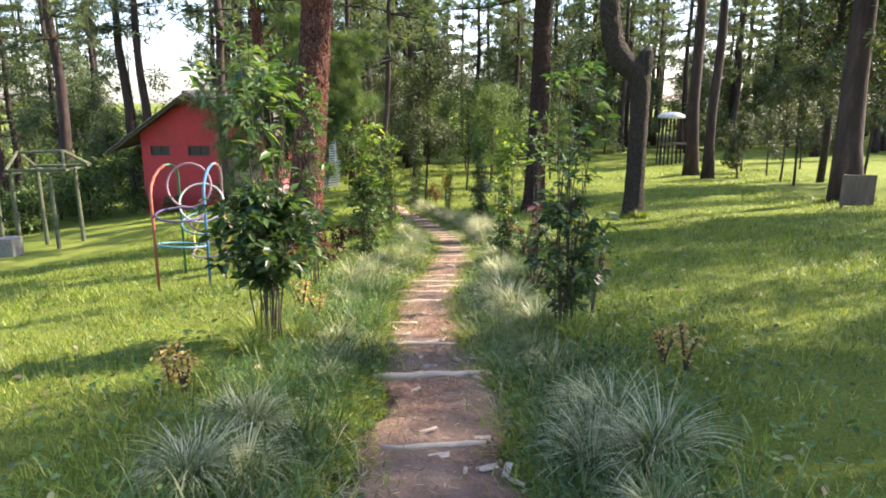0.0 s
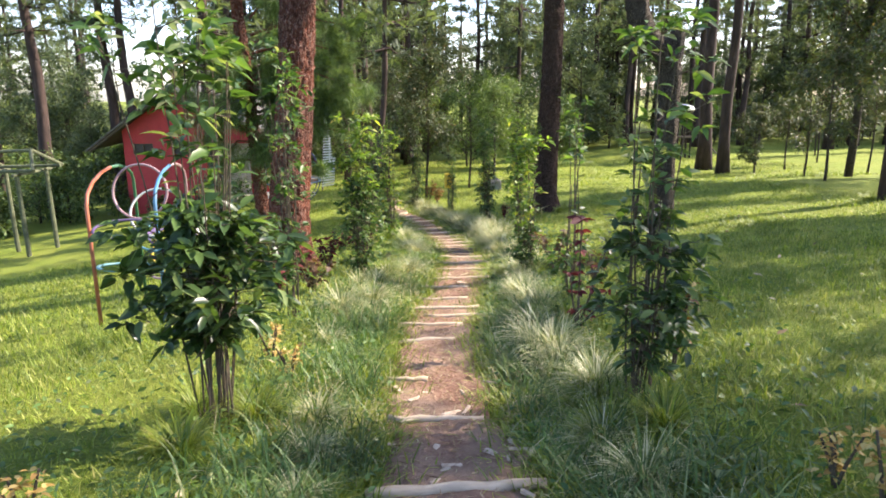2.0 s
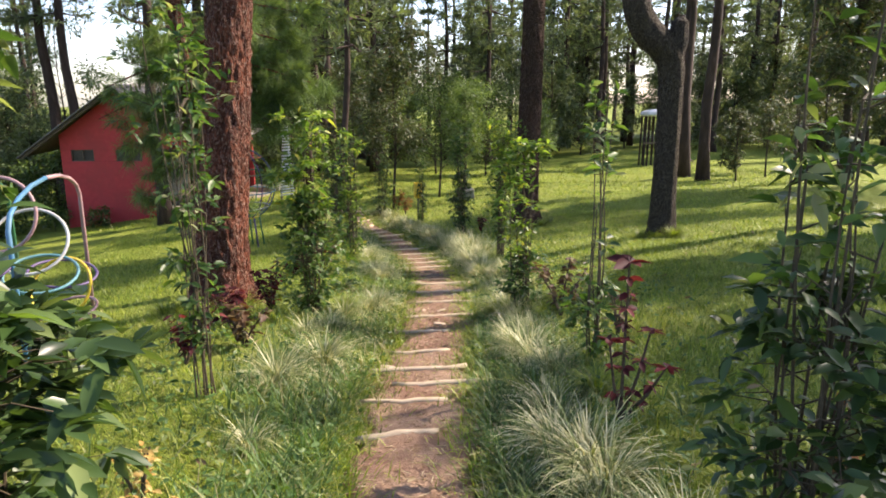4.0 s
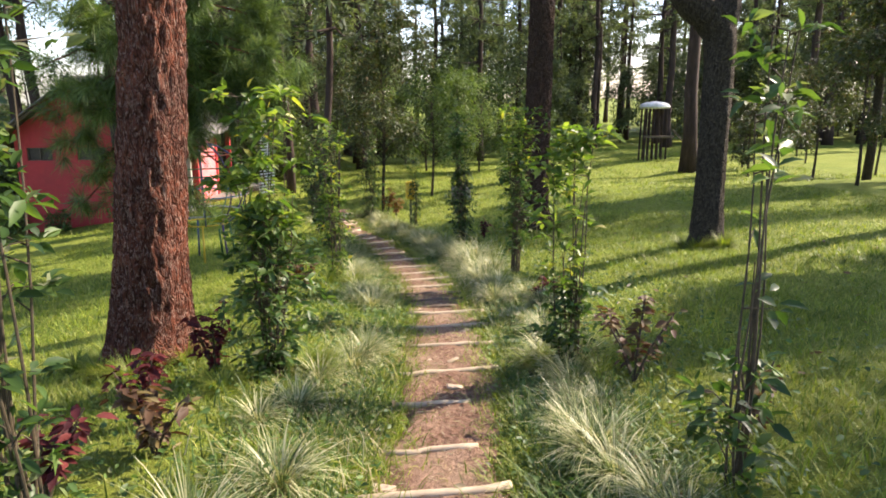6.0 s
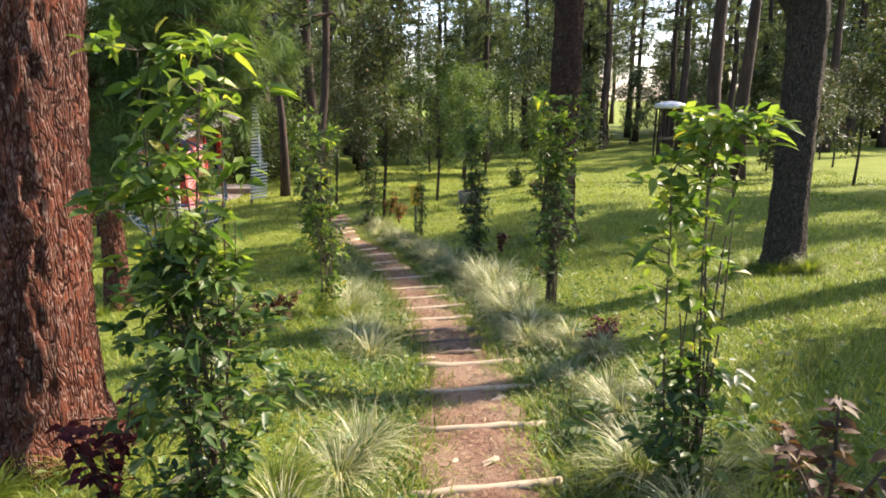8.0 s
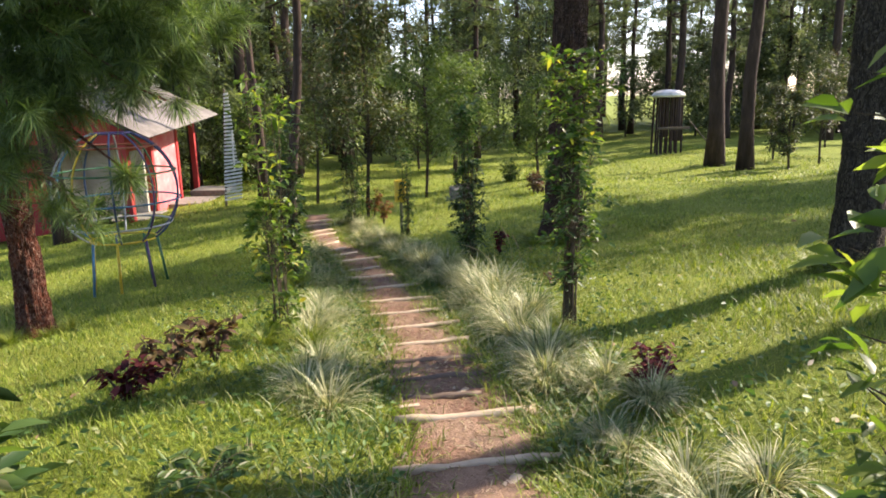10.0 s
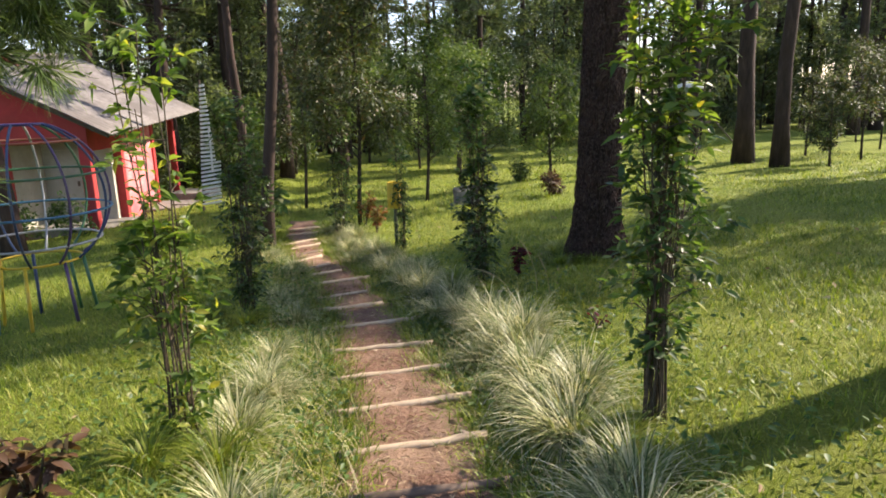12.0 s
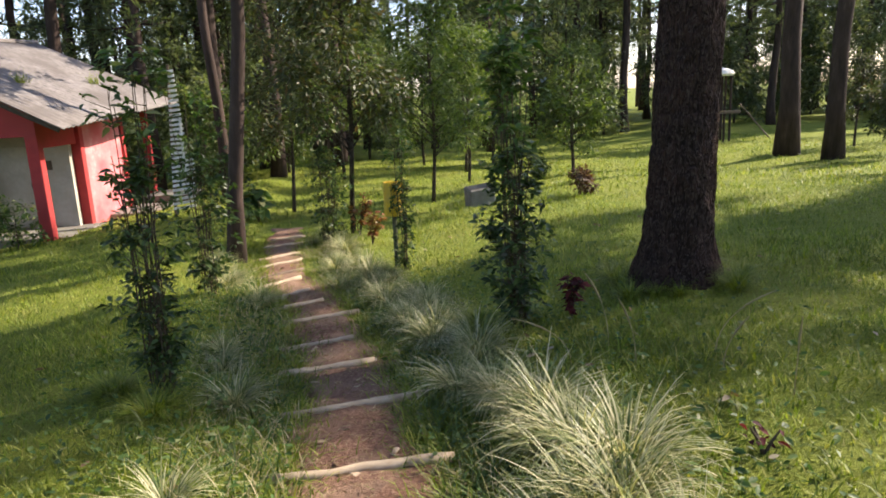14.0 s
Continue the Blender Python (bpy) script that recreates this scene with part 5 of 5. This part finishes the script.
hpart("roof", roof_slope(RIDGE_X, EAVE_R, 28.35, 35.4), ROOFING, house, "weathered grey corrugated roof slope")
hpart("roof", roof_slope(RIDGE_X - 0.002, EAVE_L, 28.35, 35.4), ROOFING, house, "weathered grey corrugated roof slope")
hpart("ridge_cap", tube([(RIDGE_X, y, roof_z(RIDGE_X, y) + 0.06) for y in np.linspace(28.3, 35.45, 8)], 0.07, 8), ROOFING)
for xo in (EAVE_L + 0.1, EAVE_R - 0.1):
    hpart("rafter", tube([(RIDGE_X, 28.45, roof_z(RIDGE_X, 28.45) - 0.05), (xo, 28.45, roof_z(xo, 28.45) - 0.05)], 0.05, 4), TIMBER, house, "dark timber barge board")
for x, y in ((-8.6, 30.3), (-8.3, 33.2)):
    rng = np.random.default_rng(int(y * 10))
    a, el = rng.uniform(0, 6.28, 60), rng.uniform(0.7, 1.5, 60)
    ob = link("roof_weed", from_arrays("roof_weed", *blades(np.stack([rng.normal(0, 0.07, 60), rng.normal(0, 0.07, 60), np.zeros(60)], 1), np.stack([np.cos(a) * np.cos(el), np.sin(a) * np.cos(el), np.sin(el)], 1), rng.uniform(0.2, 0.45, 60), np.full(60, 0.012), rng.uniform(0.3, 1.2, 60))), GRASS)
    ob.location = (x, y, roof_z(x, y) + 0.05)
    tagged(ob, "tuft of weeds growing on the roof", "weeds")
for j, (x, y, h, sp) in enumerate([(-9.3, 28.2, 0.9, 0.7), (-8.2, 28.5, 1.0, 0.6), (-11.5, 28.3, 0.6, 0.5), (-13.2, 28.4, 0.8, 0.6)]):
    broadleaf("house_weed", x, y, h, 0.015, 0.05, sp, 700, 0.12, 720 + j, LEAF_MID, "tall green weeds along the house wall", "house weeds", 14)

# ---- globe climbing frame ----
gx_, gy_, R = -4.17, 19.6, 0.83
gz = at_land(gx_, gy_)
globe = empty("globe_climber", gx_, gy_, gz, label="globe-shaped climbing frame of colourful painted bars on the lawn", category="climbing frame")
GC = Vector((0, 0, 1.42))
for lat, m in ((-58, P_YELLOW), (-36, P_WHITE), (-10, P_BLUE), (18, P_GREEN), (47, P_ORANGE), (72, P_PURPLE)):
    bm = hoop(R * math.cos(radians(lat)), 0.014)
    for v in bm.verts:
        v.co += GC + Vector((0, 0, R * math.sin(radians(lat))))
    part("ring_bar", bm, m, globe, smooth=True)
for i, m in enumerate((P_NAVY, P_PURPLE, P_GREEN, P_WHITE, P_NAVY, P_BLUE, P_WHITE, P_YELLOW, P_NAVY, P_PURPLE)):
    a = 2 * math.pi * i / 10
    part("upright_bar", tube([GC + Vector((math.cos(a) * math.cos(l), math.sin(a) * math.cos(l), math.sin(l))) * R for l in np.linspace(radians(-58), radians(72), 18)], 0.014, 7), m, globe, smooth=True)
for i, m in enumerate((P_GREEN, P_GREEN, P_NAVY, P_YELLOW, P_BLUE, P_YELLOW, P_PURPLE)):
    a = 2 * math.pi * i / 7 + 0.4
    r0 = R * math.cos(radians(-58))
    fx, fy = math.cos(a) * (r0 + 0.08), math.sin(a) * (r0 + 0.08)
    fz = at_land(gx_ + fx, gy_ + fy) - gz - 0.03
    part("leg", tube([(math.cos(a) * r0, math.sin(a) * r0, GC.z - R * math.sin(radians(58))), (fx, fy, fz)], 0.019, 8), m, globe, smooth=True)

# ---- arch and ring climbing frame ----
cx, cy = -3.2, 9.8
cz = at_land(cx, cy)
frame_ = empty("ring_climber", cx, cy, cz, label="climbing frame of two painted arches holding stacked rings", category="climbing frame")


def arch(x0, y0, x1, y1, h, m0, m1):
    za, zb = at_land(cx + x0, cy + y0) - cz - 0.03, at_land(cx + x1, cy + y1) - cz - 0.03
    a, b, top = Vector((x0, y0, za)), Vector((x1, y1, zb)), h
    line = [a, Vector((x0, y0, top - 0.25))]
    for i in range(1, 8):
        f = i / 8
        q = a.lerp(b, 0.5 - 0.5 * math.cos(math.pi * f))
        line.append(Vector((q.x, q.y, top - 0.25 + 0.25 * math.sin(math.pi * f))))
    line += [Vector((x1, y1, top - 0.25)), b]
    part("arch_bar", tube(line[:6], 0.017, 8), m0, frame_, smooth=True)
    part("arch_bar", tube(line[5:], 0.017, 8), m1, frame_, smooth=True)


arch(-0.04, -0.9, -0.5, 0.95, 1.48, P_ORANGE, P_GREEN)
arch(0.49, -0.7, 0.05, 1.1, 1.48, P_BLUE, P_PINK)
for x, y, z, r0, rx, ry, m in ((0.23, -0.8, 1.0, 0.26, 8, 4, P_PURPLE), (0.23, -0.8, 0.64, 0.26, -7, 3, P_TEAL), (0.12, -0.2, 1.26, 0.27, 78, 8, P_PINK), (0.14, 0.1, 1.0, 0.27, 55, 20, P_WHITE), (0.05, 0.35, 0.68, 0.27, 20, 10, P_TEAL), (0.08, 0.55, 0.5, 0.27, 60, -15, P_YELLOW), (0.0, 0.75, 0.58, 0.27, 10, 12, P_PURPLE), (0.1, 0.5, 0.3, 0.27, 12, -6, P_PINK)):
    bm = hoop(r0, 0.013, 32)
    bmesh.ops.transform(bm, matrix=pose(x, y, z, rx, ry, 0), verts=bm.verts)
    part("climbing_ring", bm, m, frame_, smooth=True)

# ---- timber swing frame with a gabled top ----
fx0, fy0 = -12.35, 21.0
fz0 = at_land(fx0, fy0)
pg = empty("pergola", fx0, fy0, fz0, label="old mossy timber frame with a small gabled top", category="timber frame")
pg.scale = (1.16, 1.16, 1.16)
for x, y in ((0.55, -0.3), (-0.45, -0.3), (-0.42, 0.75), (0.6, 0.75)):
    part("post", tube([(x, y, at_land(fx0 + x, fy0 + y) - fz0 - 0.1), (x - 0.03, y, 2.05)], [0.055, 0.048], 8, 0.05), MOSSY, pg)
for a, b in (((-0.6, -0.3, 2.08), (0.95, -0.3, 2.12)), ((-0.6, 0.75, 2.1), (0.95, 0.75, 2.14)), ((-0.5, -0.5, 2.0), (-0.5, 1.0, 2.02)), ((0.55, -0.5, 2.02), (0.55, 1.0, 2.04)), ((-0.6, 0.2, 2.5), (0.65, 0.2, 2.55)), ((-0.55, -0.35, 2.1), (-0.55, 0.2, 2.52)), ((-0.55, 0.85, 2.1), (-0.55, 0.2, 2.52)), ((0.62, 0.2, 2.56), (0.95, -0.35, 2.12)), ((0.62, 0.2, 2.56), (0.95, 0.85, 2.14))):
    part("beam", tube([a, b], 0.04, 7, 0.05), MOSSY, pg)
px0, py0 = -12.75, 20.0
part("concrete_planter", box(-0.24, 0.24, -0.24, 0.24, -0.1, 0.55, 0.025), CONCRETE)
bpy.data.objects["concrete_planter"].location = (px0, py0, at_land(px0, py0))
tagged(bpy.data.objects["concrete_planter"], "square weathered concrete block on the grass", "planter")
pole = part("timber_pole", tube([(0, 0, -0.2), (0.02, 0, 2.0), (0.0, 0, 3.6)], [0.075, 0.065, 0.05], 9, 0.05), MOSSY)
pole.location = (-13.6, 20.9, at_land(-13.6, 20.9))
tagged(pole, "upright mossy timber pole on the lawn", "pole")

# ---- white slatted screen on a pole ----
sx, sy = -5.2, 29.9
slat = empty("slatted_screen", sx, sy, at_land(sx, sy), label="tall pole with white wooden slats that narrow to the top", category="screen")
part("pole", tube([(-0.24, 0.03, -0.2), (-0.12, 0.03, 1.6), (0.0, 0.03, 3.35)], [0.035, 0.03, 0.025], 8), TIMBER, slat)
for i in range(30):
    f = i / 29
    w = 0.52 if f < 0.36 else 0.52 * (1 - (f - 0.36) / 0.64) * 0.5 + 0.13
    x0 = -0.25 + 0.24 * f
    tilt = 0.14 * w if f < 0.36 else 0.02
    z = 0.12 + 3.05 * f
    bm = box(x0, x0 + w, -0.02, 0.0, z, z + 0.055, 0.004)
    for v in bm.verts:
        v.co.z += (v.co.x - x0) * tilt / max(w, 0.1)
    part("slat", bm, WHITE_SLAT, slat)
part("stile", tube([(0.12, -0.03, 1.0), (0.14, -0.03, 2.2)], 0.03, 6), WHITE_SLAT, slat)

# ---- yellow strips on a stake behind the shrub, built as a ring of slats ----
bx, by = -0.19, 22.32
yb = empty("yellow_strips", bx, by, at_land(bx, by), label="yellow strips round a stake behind a shrub", category="bin")
for i in range(9):
    a = 2 * math.pi * i / 9
    c, s_ = math.cos(a) * 0.105, math.sin(a) * 0.105
    bm = box(-0.034, 0.034, -0.008, 0.008, 0.64, 1.04, 0.004)
    bmesh.ops.transform(bm, matrix=pose(c, s_, 0, 0, 0, math.degrees(a) + 90), verts=bm.verts)
    part("slat", bm, P_YELLOW, yb)
for z in (0.7, 0.98):
    bm = hoop(0.095, 0.009, 24, 6)
    for v in bm.verts:
        v.co.z += z
    part("band", bm, P_YELLOW, yb)
part("post", tube([(0, 0, -0.1), (0, 0, 0.95)], 0.03, 8), MOSSY, yb)

# ---- concrete box, board, shelter ----
bm = box(-0.26, 0.26, -0.22, 0.22, -0.1, 0.38, 0.03)
inner = [f for f in bm.faces if f.normal.z > 0.9]
bmesh.ops.inset_region(bm, faces=inner, thickness=0.06)
bmesh.ops.translate(bm, vec=(0, 0, -0.12), verts=list({v for f in inner for v in f.verts}))
blk = part("concrete_trough", bm, CONCRETE)
blk.matrix_world = pose(1.4, 27.6, at_land(1.4, 27.6), 4, -6, 12)
tagged(blk, "small weathered concrete trough on the lawn", "trough")
bd = empty("board_sign", 7.75, 14.2, at_land(7.75, 14.2), label="blank dark weathered board on short posts beside a pine", category="board")
part("board", box(-0.32, 0.32, -0.015, 0.015, 0.02, 0.6, 0.008), TIMBER, bd)
for x in (-0.24, 0.24):
    part("post", tube([(x, 0.045, -0.15), (x, 0.045, 0.6)], 0.025, 7), TIMBER, bd)
shx, shy = 12.87, 42.5
sh = empty("shelter", shx, shy, at_land(shx, shy), label="distant stilted timber shelter with a pale domed roof", category="shelter")
part("roof", tube([(0, 0, 2.72), (0, 0, 2.8), (0, 0, 2.94), (0, 0, 3.04), (0, 0, 3.08)], [0.74, 0.8, 0.72, 0.45, 0.1], 18), WHITE_SLAT, sh, "pale shallow domed roof")
for x in (-0.6, -0.4, -0.15, 0.1, 0.35, 0.6):
    for y in (-0.4, 0.4):
        part("post", tube([(x, y, -0.2), (x * 0.9, y, 2.75)], 0.05, 7), FAR_BARK, sh)
part("brace", tube([(0.8, -0.7, 1.6), (2.2, -0.7, 0.1)], 0.03, 6), TIMBER, sh)
part("floor_beam", box(-0.8, 0.8, -0.86, -0.76, 1.2, 1.32, 0.01), TIMBER, sh)
